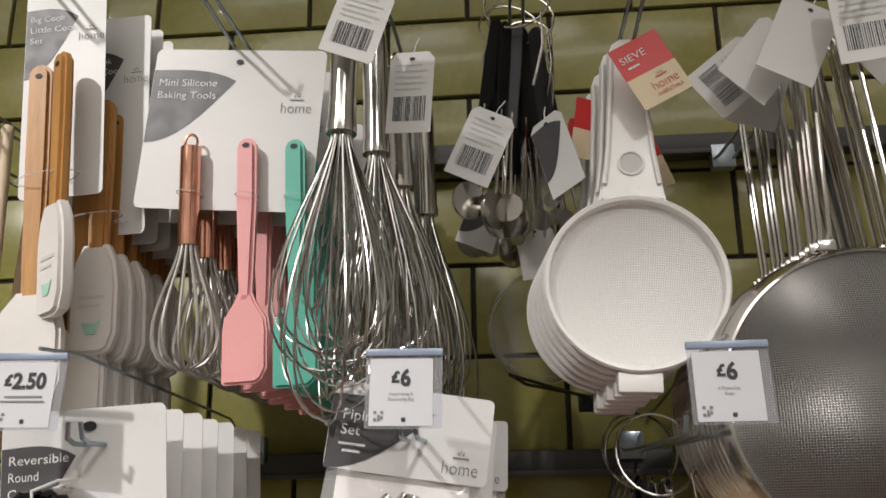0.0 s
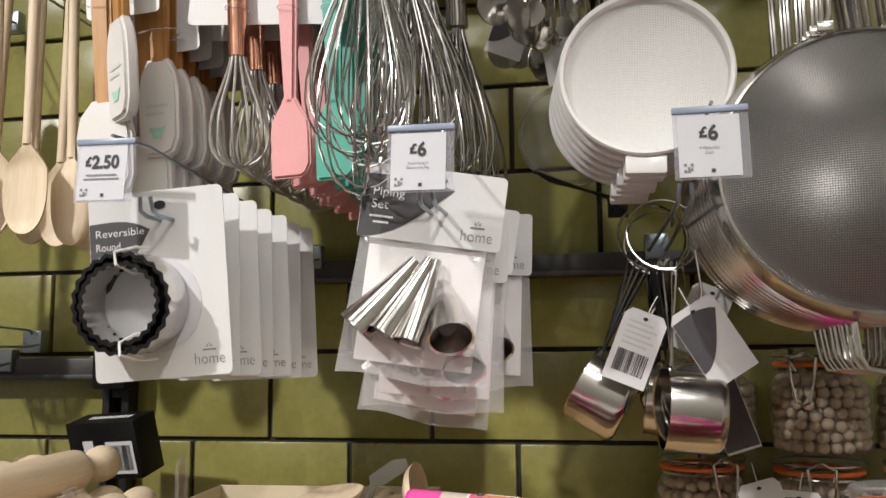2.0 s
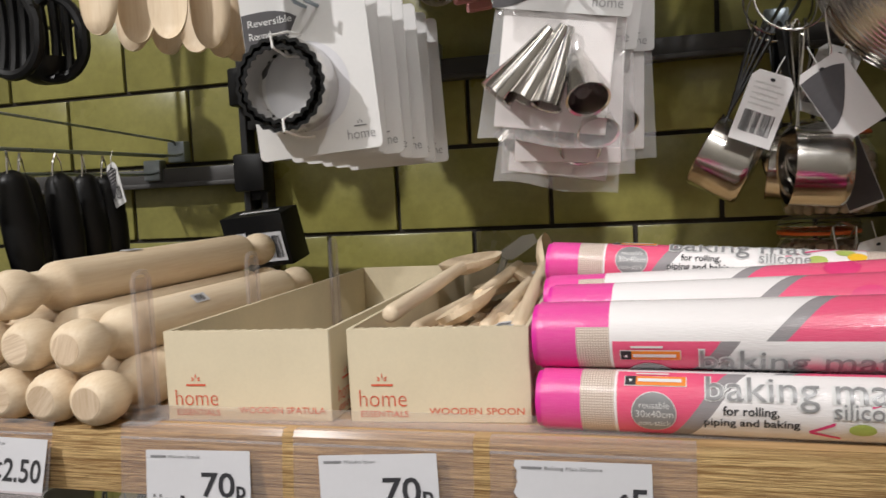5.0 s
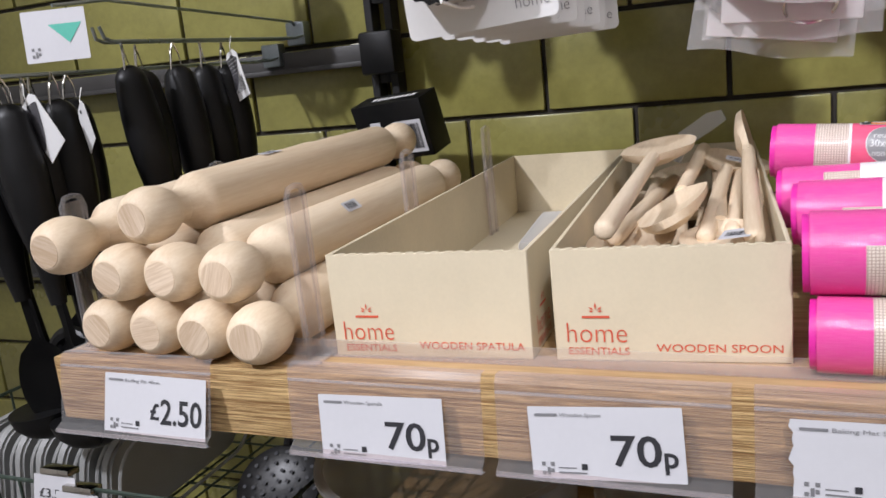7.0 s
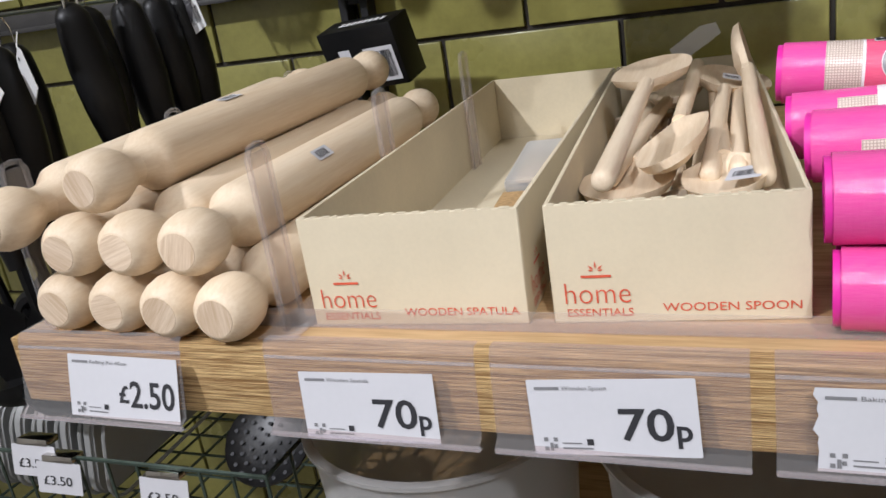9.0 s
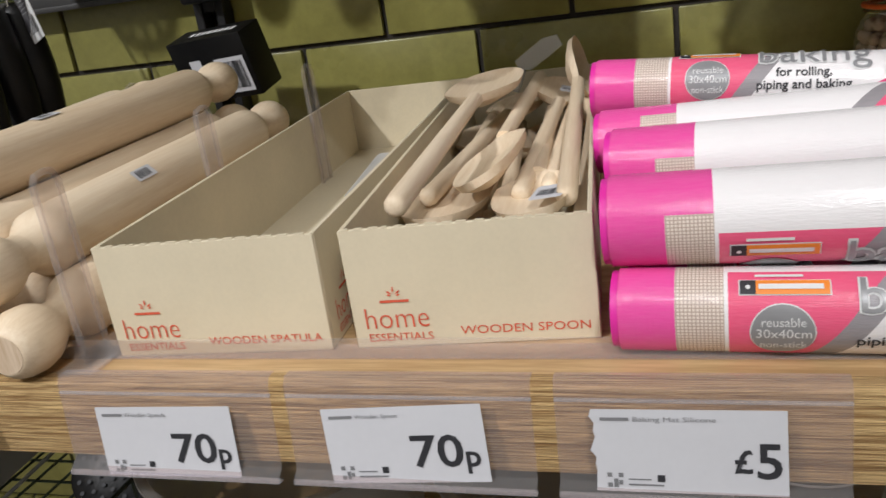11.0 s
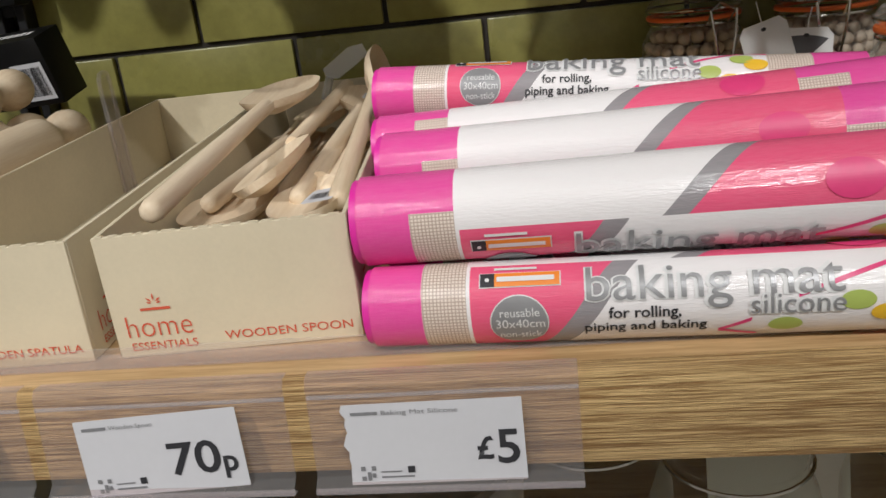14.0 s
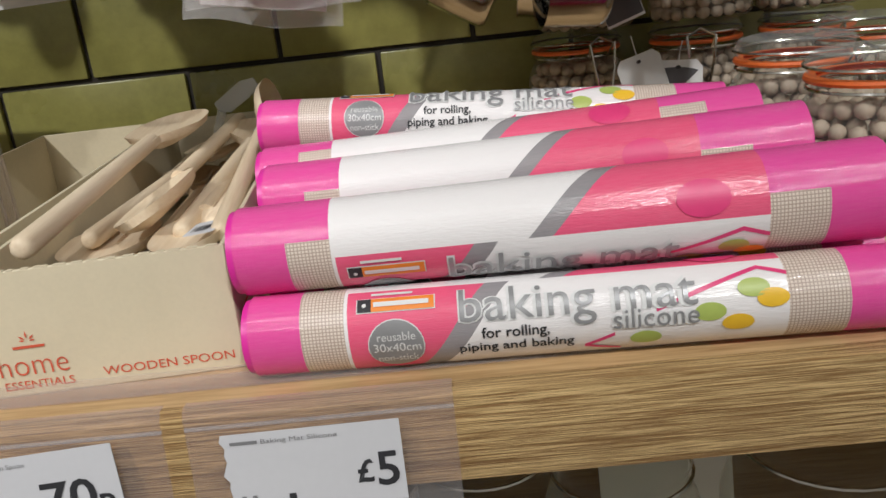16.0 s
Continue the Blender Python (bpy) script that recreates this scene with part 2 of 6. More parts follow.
def mat_sleeve():
    """The pink mat with its printed paper sleeve; UV: metres along and round the roll."""
    n = Nodes("printed_mat_sleeve")
    uv = n.coords((1, 1, 1), "UV")
    sep = n.t.nodes.new("ShaderNodeSeparateXYZ")
    n.link(uv, sep.inputs[0])
    u, v = sep.outputs[0], sep.outputs[1]
    pink, deep, white, grey, beige = (0.80, 0.085, 0.20), (0.78, 0.060, 0.34), (0.85, 0.84, 0.84), (0.27, 0.27, 0.28), (0.76, 0.68, 0.59)
    upper = n.math("GREATER_THAN", v, 0.0471)
    low_diag = n.math("MULTIPLY_ADD", v, -0.69, n.math("SUBTRACT", u, 0.0768))
    high_diag = n.math("MULTIPLY_ADD", v, -0.95, n.math("SUBTRACT", u, 0.0880))
    diag = n.math("ADD", n.math("MULTIPLY", low_diag, n.math("SUBTRACT", 1.0, upper)), n.math("MULTIPLY", high_diag, upper))
    right = n.math("GREATER_THAN", diag, 0.0)
    is_white = n.math("ABSOLUTE", n.math("SUBTRACT", right, upper))
    stripe = n.math("LESS_THAN", n.math("ABSOLUTE", diag), 0.0052)
    paper = n.mix(is_white, pink, white)
    paper = n.mix(stripe, paper, grey)
    edge = n.math("LESS_THAN", n.math("SUBTRACT", u, 0.0425), 0.0016)
    paper = n.mix(edge, paper, white)
    weave_u = n.math("FRACT", n.math("MULTIPLY", u, 640))
    weave_v = n.math("FRACT", n.math("MULTIPLY", v, 640))
    weave = n.math("MULTIPLY", n.math("GREATER_THAN", weave_u, 0.35), n.math("GREATER_THAN", weave_v, 0.35))
    cloth = n.mix(weave, (0.46, 0.37, 0.30), beige)
    in_cloth = n.math("MULTIPLY", n.math("GREATER_THAN", u, 0.0232), n.math("LESS_THAN", u, 0.254))
    side = n.math("MULTIPLY", n.math("LESS_THAN", v, 0.0555), 1.0)
    in_cloth = n.math("MULTIPLY", in_cloth, side)
    in_paper = n.math("MULTIPLY", n.math("GREATER_THAN", u, 0.0425), n.math("LESS_THAN", u, 0.229))
    mat_col = n.mix(in_cloth, deep, cloth)
    cloud = n.noise(40)
    col = n.mix(in_paper, mat_col, paper)
    col = n.mix(n.math("MULTIPLY", cloud, 0.12), col, (0.95, 0.6, 0.7))
    n.link(col, n.p.inputs["Base Color"])
    n.put(n.p.inputs["Roughness"], n.math("MULTIPLY_ADD", in_paper, 0.07, 0.13))
    ribs = n.math("SINE", n.math("MULTIPLY", u, 2600))
    wave = n.math("ADD", n.math("ADD", n.math("MULTIPLY", n.noise(55, 2), 2.0), n.math("MULTIPLY", n.noise(800, 1), n.math("SUBTRACT", 0.5, n.math("MULTIPLY", in_paper, 0.5)))), n.math("MULTIPLY", n.math("MULTIPLY", ribs, 0.1), n.math("SUBTRACT", 1.0, in_paper)))
    n.bump(wave, 0.16, 0.0012)
    return n.m


SLEEVE = mat_sleeve()


# ---------- building helpers ----------
def part(name, bm, material, parent=None, label="", smooth=True):
    me = bpy.data.meshes.new(name)
    bm.normal_update()
    bm.to_mesh(me)
    bm.free()
    me.materials.append(material)
    if smooth:
        me.polygons.foreach_set("use_smooth", [True] * len(me.polygons))
        me.set_sharp_from_angle(angle=radians(40))
    ob = new(name, me)
    ob.parent = parent
    if label:
        ob["label"] = label
    return ob


def thing(name, m, label, category, group="", kind=""):
    ob = new(name)
    ob.empty_display_size = 0.02
    ob.matrix_basis = m
    return tagged(ob, label, category, group, kind)


def box(bm, size, m=None, bevel=0.0, seg=2):
    r = bmesh.ops.create_cube(bm, size=1.0, matrix=(m or Matrix()) @ Matrix.Diagonal((*size, 1)))
    if bevel:
        edges = list({e for v in r["verts"] for e in v.link_edges})
        bmesh.ops.bevel(bm, geom=edges, offset=bevel, segments=seg, affect="EDGES", profile=0.5)
    return bm


def boxed(size, centre=(0, 0, 0), bevel=0.0, seg=2):
    return box(bmesh.new(), size, Matrix.Translation(centre), bevel, seg)


def tube(bm, pts, r, n=6, closed=False, flat=1.0):
    """A round wire along points."""
    pts = [Vector(p) for p in pts]
    count = len(pts)
    rings, side = [], None
    for i, p in enumerate(pts):
        a = pts[(i - 1) % count] if closed or i else p
        b = pts[(i + 1) % count] if closed or i < count - 1 else p
        d = (b - a).normalized()
        if side is None:
            side = d.orthogonal().normalized()
        side = (side - d * side.dot(d)).normalized()
        up = d.cross(side)
        rad = r(i / max(1, count - 1)) if callable(r) else r
        rings.append([bm.verts.new(p + side * rad * math.cos(2 * math.pi * k / n) + up * rad * flat * math.sin(2 * math.pi * k / n)) for k in range(n)])
    for i in range(count if closed else count - 1):
        a, b = rings[i], rings[(i + 1) % count]
        for k in range(n):
            bm.faces.new((a[k], a[(k + 1) % n], b[(k + 1) % n], b[k]))
    if not closed:
        bm.faces.new(rings[0][::-1])
        bm.faces.new(rings[-1])
    return bm


def lathe(bm, profile, n=24, m=None, cap=True):
    """Turned round z: (radius, z) pairs."""
    m = m or Matrix()
    rings = [[bm.verts.new(m @ Vector((r * math.cos(2 * math.pi * k / n), r * math.sin(2 * math.pi * k / n), z))) for k in range(n)] for r, z in profile]
    for a, b in zip(rings, rings[1:]):
        for k in range(n):
            bm.faces.new((a[k], a[(k + 1) % n], b[(k + 1) % n], b[k]))
    if cap:
        bm.faces.new(rings[0][::-1])
        bm.faces.new(rings[-1])
    return bm


def slab(bm, outline, thick, m=None, bevel=0.0):
    """An outline in x and z, given depth along y (front at y = 0, back at y = thick)."""
    m = m or Matrix()
    front = [bm.verts.new(m @ Vector((x, 0, z))) for x, z in outline]
    back = [bm.verts.new(m @ Vector((x, thick, z))) for x, z in outline]
    n = len(outline)
    bm.faces.new(front)
    bm.faces.new(back[::-1])
    for i in range(n):
        bm.faces.new((front[i], back[i], back[(i + 1) % n], front[(i + 1) % n]))
    bmesh.ops.recalc_face_normals(bm, faces=bm.faces)
    if bevel:
        es = [e for e in bm.edges if (e.verts[0] in front) == (e.verts[1] in front)]
        bmesh.ops.bevel(bm, geom=es, offset=bevel, segments=2, affect="EDGES")
    return bm


def rounded(w, h, r, x0=0.0, z0=0.0, seg=5):
    """A rectangle with rounded corners, its middle at x0, z0."""
    out = []
    for cx, cz, a0 in ((w / 2 - r, h / 2 - r, 0), (-w / 2 + r, h / 2 - r, 90), (-w / 2 + r, -h / 2 + r, 180), (w / 2 - r, -h / 2 + r, 270)):
        out += [(x0 + cx + r * math.cos(radians(a0 + 90 * k / seg)), z0 + cz + r * math.sin(radians(a0 + 90 * k / seg))) for k in range(seg + 1)]
    return out


def letters(text, height, width=None, align="LEFT", offset=0.0):
    """A flat bmesh of a word, in x and z, its baseline at z = 0; height of a capital."""
    c = bpy.data.curves.new("lettering", "FONT")
    c.body, c.size, c.align_x, c.resolution_u = text, height / 0.69, align, 3
    c.offset = offset
    ob = bpy.data.objects.new("lettering", c)
    scene.collection.objects.link(ob)
    bpy.context.view_layer.update()
    me = bpy.data.meshes.new_from_object(ob.evaluated_get(bpy.context.evaluated_depsgraph_get()))
    bpy.data.objects.remove(ob)
    bm = bmesh.new()
    bm.from_mesh(me)
    bpy.data.meshes.remove(me)
    if width:
        xs = [v.co.x for v in bm.verts]
        k = width / (max(xs) - min(xs))
        for v in bm.verts:
            v.co.x *= k
    for v in bm.verts:
        v.co = (v.co.x, 0, v.co.y)
    return bm


def print_on(parent, text, height, material, x, z, y=-0.0004, width=None, name="lettering", align="LEFT", bold=0.0):
    bm = letters(text, height, width, align, bold)
    bmesh.ops.translate(bm, verts=bm.verts, vec=(x, y, z))
    return part(name, bm, material, parent, smooth=False)


def flat(parent, name, outline, material, y=-0.0003, label=""):
    bm = bmesh.new()
    f = bm.faces.new([bm.verts.new((x, y, z)) for x, z in outline])
    f.normal_update()
    if f.normal.y > 0:
        f.normal_flip()
    return part(name, bm, material, parent, label, smooth=False)


def rect(x, z, w, h):
    return [(x, z), (x + w, z), (x + w, z + h), (x, z + h)]


def bars(parent, name, rects, material, y=-0.0004):
    """Printed bars in one part."""
    bm = bmesh.new()
    for x, z, w, h in rects:
        bm.faces.new([bm.verts.new((a, y, b)) for a, b in rect(x, z, w, h)])
    return tagged(part(name, bm, material, parent, smooth=False), kind="stuff")


def emblem(parent, x, z, w, material, y=-0.0005):
    """The word "home" under a small leaf mark and a bar for the maker's name."""
    bm = letters("home", 0.36 * w, w, offset=-0.007 * w)
    low = min(v.co.x for v in bm.verts)
    bmesh.ops.translate(bm, verts=bm.verts, vec=(x - low, y, z))
    bm.faces.new([bm.verts.new((a, y, b)) for a, b in rect(x + 0.27 * w, z + 0.43 * w, 0.46 * w, 0.042 * w)])
    for ang, long in ((90, 0.13), (40, 0.11), (140, 0.11), (10, 0.08), (170, 0.08)):
        d = Vector((math.cos(radians(ang)), 0, math.sin(radians(ang))))
        n = Vector((-d.z, 0, d.x)) * 0.016 * w
        p = Vector((x + 0.5 * w, y, z + 0.54 * w)) + d * 0.035 * w
        bm.faces.new([bm.verts.new(q) for q in (p, p + d * long * w * 0.5 + n, p + d * long * w, p + d * long * w * 0.5 - n)])
    return tagged(part("emblem", bm, material, parent, smooth=False), kind="stuff")


def barcode(parent, x, z, w, h, material=None, y=-0.0004, name="barcode"):
    rng = random.Random(int(abs(x * 1e4) + w * 1e5))
    out, at = [], 0.0
    while at < w:
        b = rng.choice((0.4, 0.8, 1.2)) * w / 40
        out.append((x + at, z, min(b, w - at), h))
        at += b + rng.choice((0.5, 0.9, 1.3)) * w / 40
    return bars(parent, name, out, material or INK, y)


def speckle(parent, x, z, s, y=-0.0004):
    """The small square code of a ticket as plain blocks."""
    return bars(parent, "code_block", [(x, z, s * 0.3, s * 0.3), (x, z + 0.7 * s, s * 0.3, s * 0.3), (x + 0.7 * s, z + 0.7 * s, s * 0.3, s * 0.3),
                                       (x + 0.4 * s, z, s * 0.25, s * 0.6), (x + 0.7 * s, z + 0.2 * s, s * 0.25, s * 0.3)], SOFTINK, y)


# ---------- the wall and the aisle ----------
LINE, ROW, PITCH = 1.08, 0.105, 0.2
w = part("wall_back", boxed((4.2, 0.1, 3.2), (0, 0.056, 1.6)), GROUT)
tagged(w, "dark-grouted wall clad with olive green glazed tiles", "wall", kind="structure")
wall_back = w
f = part("floor", boxed((4.2, 3.6, 0.1), (0, -1.7, -0.05)), FLOORMAT)
tagged(f, "grey vinyl shop floor", "floor", kind="structure")
c = part("ceiling", boxed((4.2, 3.6, 0.1), (0, -1.7, 3.3)), PLASTER)
tagged(c, "plain white shop ceiling", "ceiling", kind="structure")
# Unseen walls added to close the room, pale to brighten reflections in metal.
for nm, size, at in (("wall_front", (4.2, 0.1, 3.2), (0, -3.45, 1.6)), ("wall_left", (0.1, 3.4, 3.2), (-2.15, -1.7, 1.6)), ("wall_right", (0.1, 3.4, 3.2), (2.15, -1.7, 1.6))):
    tagged(part(nm, boxed(size, at), PLASTER), "plain pale wall added out of view to close the room", "wall", kind="structure")


# ---------- rails and posts on the wall ----------
def wall_rail(x0, x1, z, h=0.026):
    t = thing("display_rail", pose((x0 + x1) / 2, -0.02, z), "dark grey steel rail fixed along the tiled wall", "rail", "wall rails")
    part("bar", boxed((x1 - x0, 0.02, h), (0, 0, 0), 0.002), RAIL, t)
    part("lip", boxed((x1 - x0, 0.006, 0.006), (0, -0.012, -h / 2 + 0.003), 0.001), RAIL, t)
    n = max(2, int((x1 - x0) / 0.5))
    for k in range(n):
        part("standoff", boxed((0.03, 0.014, h * 0.7), ((k + 0.5) / n * (x1 - x0) - (x1 - x0) / 2, 0.0105, 0)), RAIL, t)
    return t


wall_rail(-0.47, 1.3, 1.279)
wall_rail(-0.47, 1.3, 1.624)
wall_rail(-1.6, -0.515, 1.167)
post = thing("slotted_post", pose(-0.492, -0.012, 1.0), "black slotted steel shelving upright on the wall", "upright post")
bm = bmesh.new()
for sx in (-0.013, 0.013):
    box(bm, (0.010, 0.022, 1.9), Matrix.Translation((sx, 0, 0.05)), 0.001, 1)
for k in range(40):
    box(bm, (0.016, 0.018, 0.012), Matrix.Translation((0, 0.002, -0.85 + k * 0.047)))
part("upright", bm, BLACKMETAL, post)
for z in (0.167, 0.279):
    part("bracket", boxed((0.045, 0.03, 0.05), (0.004, -0.02, z), 0.004), BLACK, post)


# ---------- the wooden shelf ----------
SH = 0.984
shelf = thing("wooden_shelf", pose(0.36, -0.30, SH), "oak-effect wooden shelf with a ribbed grain front edge", "shelf")
part("board", boxed((1.68, 0.519, 0.036), (0, -0.0005, -0.0182)), SHELFTOP, shelf)
part("front_edge", boxed((1.68, 0.012, 0.0425), (0, -0.2660, -0.0207), 0.0012), SHELFWOOD, shelf, "ribbed oak edge strip")
lip = bmesh.new()
box(lip, (1.66, 0.0012, 0.010), Matrix.Translation((0.0, -0.2455, 0.0052)))
box(lip, (1.66, 0.014, 0.0010), Matrix.Translation((0.0, -0.2400, 0.0007)))
part("clear_lip", lip, ACRYLIC, shelf, "clear plastic front lip")


def shelf_ticket(x0, x1, tx, price, title, torn=False, tilt=0.0, tw=0.0745, lean=7, zc=0.9605):
    """A clear sleeve clipped on the shelf's front edge, with its paper ticket."""
    wd = x1 - x0
    t = thing("ticket_holder", pose(x0 + wd / 2, -0.5735, 0.9895, -lean), "smoky clear plastic shelf-edge sleeve holding a price", "ticket holder", "shelf-edge ticket holders")
    bm = bmesh.new()
    prof = [(0.006, 0.0005), (0, 0), (-0.002, -0.004), (-0.001, -0.045), (-0.006, -0.049), (-0.006, -0.0505), (0.0, -0.0515)]
    rows = [[bm.verts.new((sx * wd / 2, y, z)) for y, z in prof] for sx in (-1, 1)]
    for i in range(len(prof) - 1):
        bm.faces.new((rows[0][i], rows[0][i + 1], rows[1][i + 1], rows[1][i]))
    bmesh.ops.solidify(bm, geom=bm.faces[:], thickness=0.0007)
    s = part("sleeve", bm, HOLDER, t, smooth=False)
    s.visible_shadow = False
    part("lower_rail", boxed((wd, 0.0022, 0.0026), (0, -0.0045, -0.0500), 0.0006), TAGPLASTIC, t, "clear lavender lower rail").visible_shadow = False
    part("top_rail", boxed((wd, 0.0016, 0.0016), (0, -0.0016, -0.0085), 0.0004), TAGPLASTIC, t, "clear upper rail").visible_shadow = False
    p = thing("price_ticket", pose(tx + tw / 2, -0.5735 - math.tan(radians(lean)) * (0.9895 - zc) - 0.0032, zc, -lean, tilt, 0), "white paper price ticket in the shelf-edge sleeve" if not torn else "white paper price ticket with a torn edge",
              "price ticket", "shelf-edge prices")
    h = 0.0362
    if torn:
        rng = random.Random(5)
        left = [(-tw / 2 + rng.uniform(-0.0012, 0.0012), -h / 2 + h * k / 12) for k in range(13)]
        out = [(tw / 2, h / 2)] + left[::-1] + [(tw / 2, -h / 2)]
    else:
        out = rounded(tw, h, 0.0006)
    bm = slab(bmesh.new(), out, 0.0003, Matrix.Translation((0, 0, 0)))
    part("paper", bm, PAPER, p, smooth=False)
    bars(p, "brand_bar", [(-tw / 2 + 0.0035, h / 2 - 0.0047, 0.0115, 0.0014)], SOFTINK)
    print_on(p, title, 0.0020, SOFTINK, -tw / 2 + 0.0162, h / 2 - 0.0049, width=0.00168 * len(title))
    if price.endswith("p"):
        print_on(p, price[:-1], 0.0146, INK, tw / 2 - 0.0350, -0.0102, width=0.0236, name="price", bold=0.0003)
        print_on(p, "p", 0.0100, INK, tw / 2 - 0.0102, -0.0102, name="price", bold=0.0003)
    else:
        wid = 0.0045 + 0.0092 * len(price[1:].replace(".", "")) + (0.003 if "." in price else 0)
        print_on(p, price[0], 0.0095, INK, tw / 2 - wid - 0.0065, -0.0080, name="price", bold=0.0003)
        print_on(p, price[1:], 0.0146, INK, tw / 2 - wid + 0.0015, -0.0102, width=wid - 0.0045, name="price", bold=0.0003)
    speckle(p, -tw / 2 + 0.005, -h / 2 + 0.002, 0.0065)
    bars(p, "small_print", [(-tw / 2 + 0.0135, -h / 2 + 0.0055, 0.009, 0.0006), (-tw / 2 + 0.0135, -h / 2 + 0.003, 0.014, 0.0008)], SOFTINK)
    bars(p, "small_mark", [(-tw / 2 + 0.025, -h / 2 + 0.005, 0.003, 0.003)], INK)


shelf_ticket(-0.468, -0.349, -0.4290, "£2.50", "Rolling Pin 40cm", tilt=1.0, tw=0.0775, lean=14, zc=0.9615)
shelf_ticket(-0.296, -0.180, -0.2755, "70p", "Wooden Spatula", tilt=-1.5, zc=0.9575)
shelf_ticket(-0.1725, -0.0595, -0.1545, "70p", "Wooden Spoon", tilt=-3.4, zc=0.9598)
shelf_ticket(-0.050, 0.0625, -0.0350, "£5", "Baking Mat Silicone", torn=True, tilt=-0.5, zc=0.9605)


# ---------- cartons ----------
def carton(m, wd, ln, ht, words, label):
    """An open printed display carton; its front bottom edge is at the origin, it runs back along y."""
    t = thing("display_carton", m, label, "cardboard box", "display cartons")
    th = 0.0022

    def wall(nm, a, b, mat_out):
        d = Vector(b) - Vector(a)
        ang = math.degrees(math.atan2(d.y, d.x))
        o = part(nm, boxed((d.length, th, ht), (d.length / 2, 0, ht / 2), 0.0005, 1), mat_out, t)
        o.matrix_basis = pose(a[0], a[1], 0, 0, 0, ang)
        return o
    hw = wd / 2
    wall("front_panel", (-hw, th / 2, 0), (hw, th / 2, 0), CARTON)
    wall("back_panel", (-hw, ln, 0), (hw, ln, 0), CARTONIN)
    wall("side_panel", (-hw + th / 2, th, 0), (-hw + th / 2, ln - th / 2, 0), CARTONIN)
    wall("side_panel", (hw - th / 2, th, 0), (hw - th / 2, ln - th / 2, 0), CARTON)
    part("base", boxed((wd - 2 * th, ln - 2 * th, th), (0, ln / 2, th / 2 + 0.0004)), CARTONIN, t)
    # worn, perforated top edge of the front
    rng = random.Random(3)
    bm = bmesh.new()
    x = -hw + 0.002
    while x < hw - 0.004:
        l = rng.uniform(0.0025, 0.006)
        box(bm, (l, th * 0.98, 0.0006), Matrix.Translation((x + l / 2, th / 2, ht + 0.0001)))
        x += l + rng.uniform(0.0015, 0.004)
    part("torn_edge", bm, CARTON, t, "perforated torn top edge", smooth=False)
    emblem(t, -hw + 0.0065, 0.0105, 0.031, REDINK)
    print_on(t, "ESSENTIALS", 0.0040, REDINK, -hw + 0.0065, 0.0038, width=0.0315)
    print_on(t, words, 0.0042, REDINK, hw - 0.0045 - (0.0605 if "SPOON" in words else 0.061), 0.0056, width=0.0605 if "SPOON" in words else 0.061)
    side = new("side_print")
    side.parent = t
    side.matrix_basis = pose(hw, 0.008, 0, 0, 0, 90)
    for o in (emblem(side, 0.004, 0.0105, 0.031, REDINK), print_on(side, "ESSENTIALS", 0.0040, REDINK, 0.004, 0.0038, width=0.0315)):
        o.matrix_basis = side.matrix_basis @ o.matrix_basis
        o.parent = t
    bpy.data.objects.remove(side)
    return t


B1 = pose(-0.222, -0.541, SH, 0, 0, 3.6)
B2 = pose(-0.0925, -0.531, SH, 0, 0, 5.0)
carton(B1, 0.118, 0.43, 0.061, "WOODEN SPATULA", "cream cardboard tray carton, almost empty, on the oak shelf")
carton(B2, 0.117, 0.43, 0.061, "WOODEN SPOON", "cream cardboard tray carton full of wooden spoons")


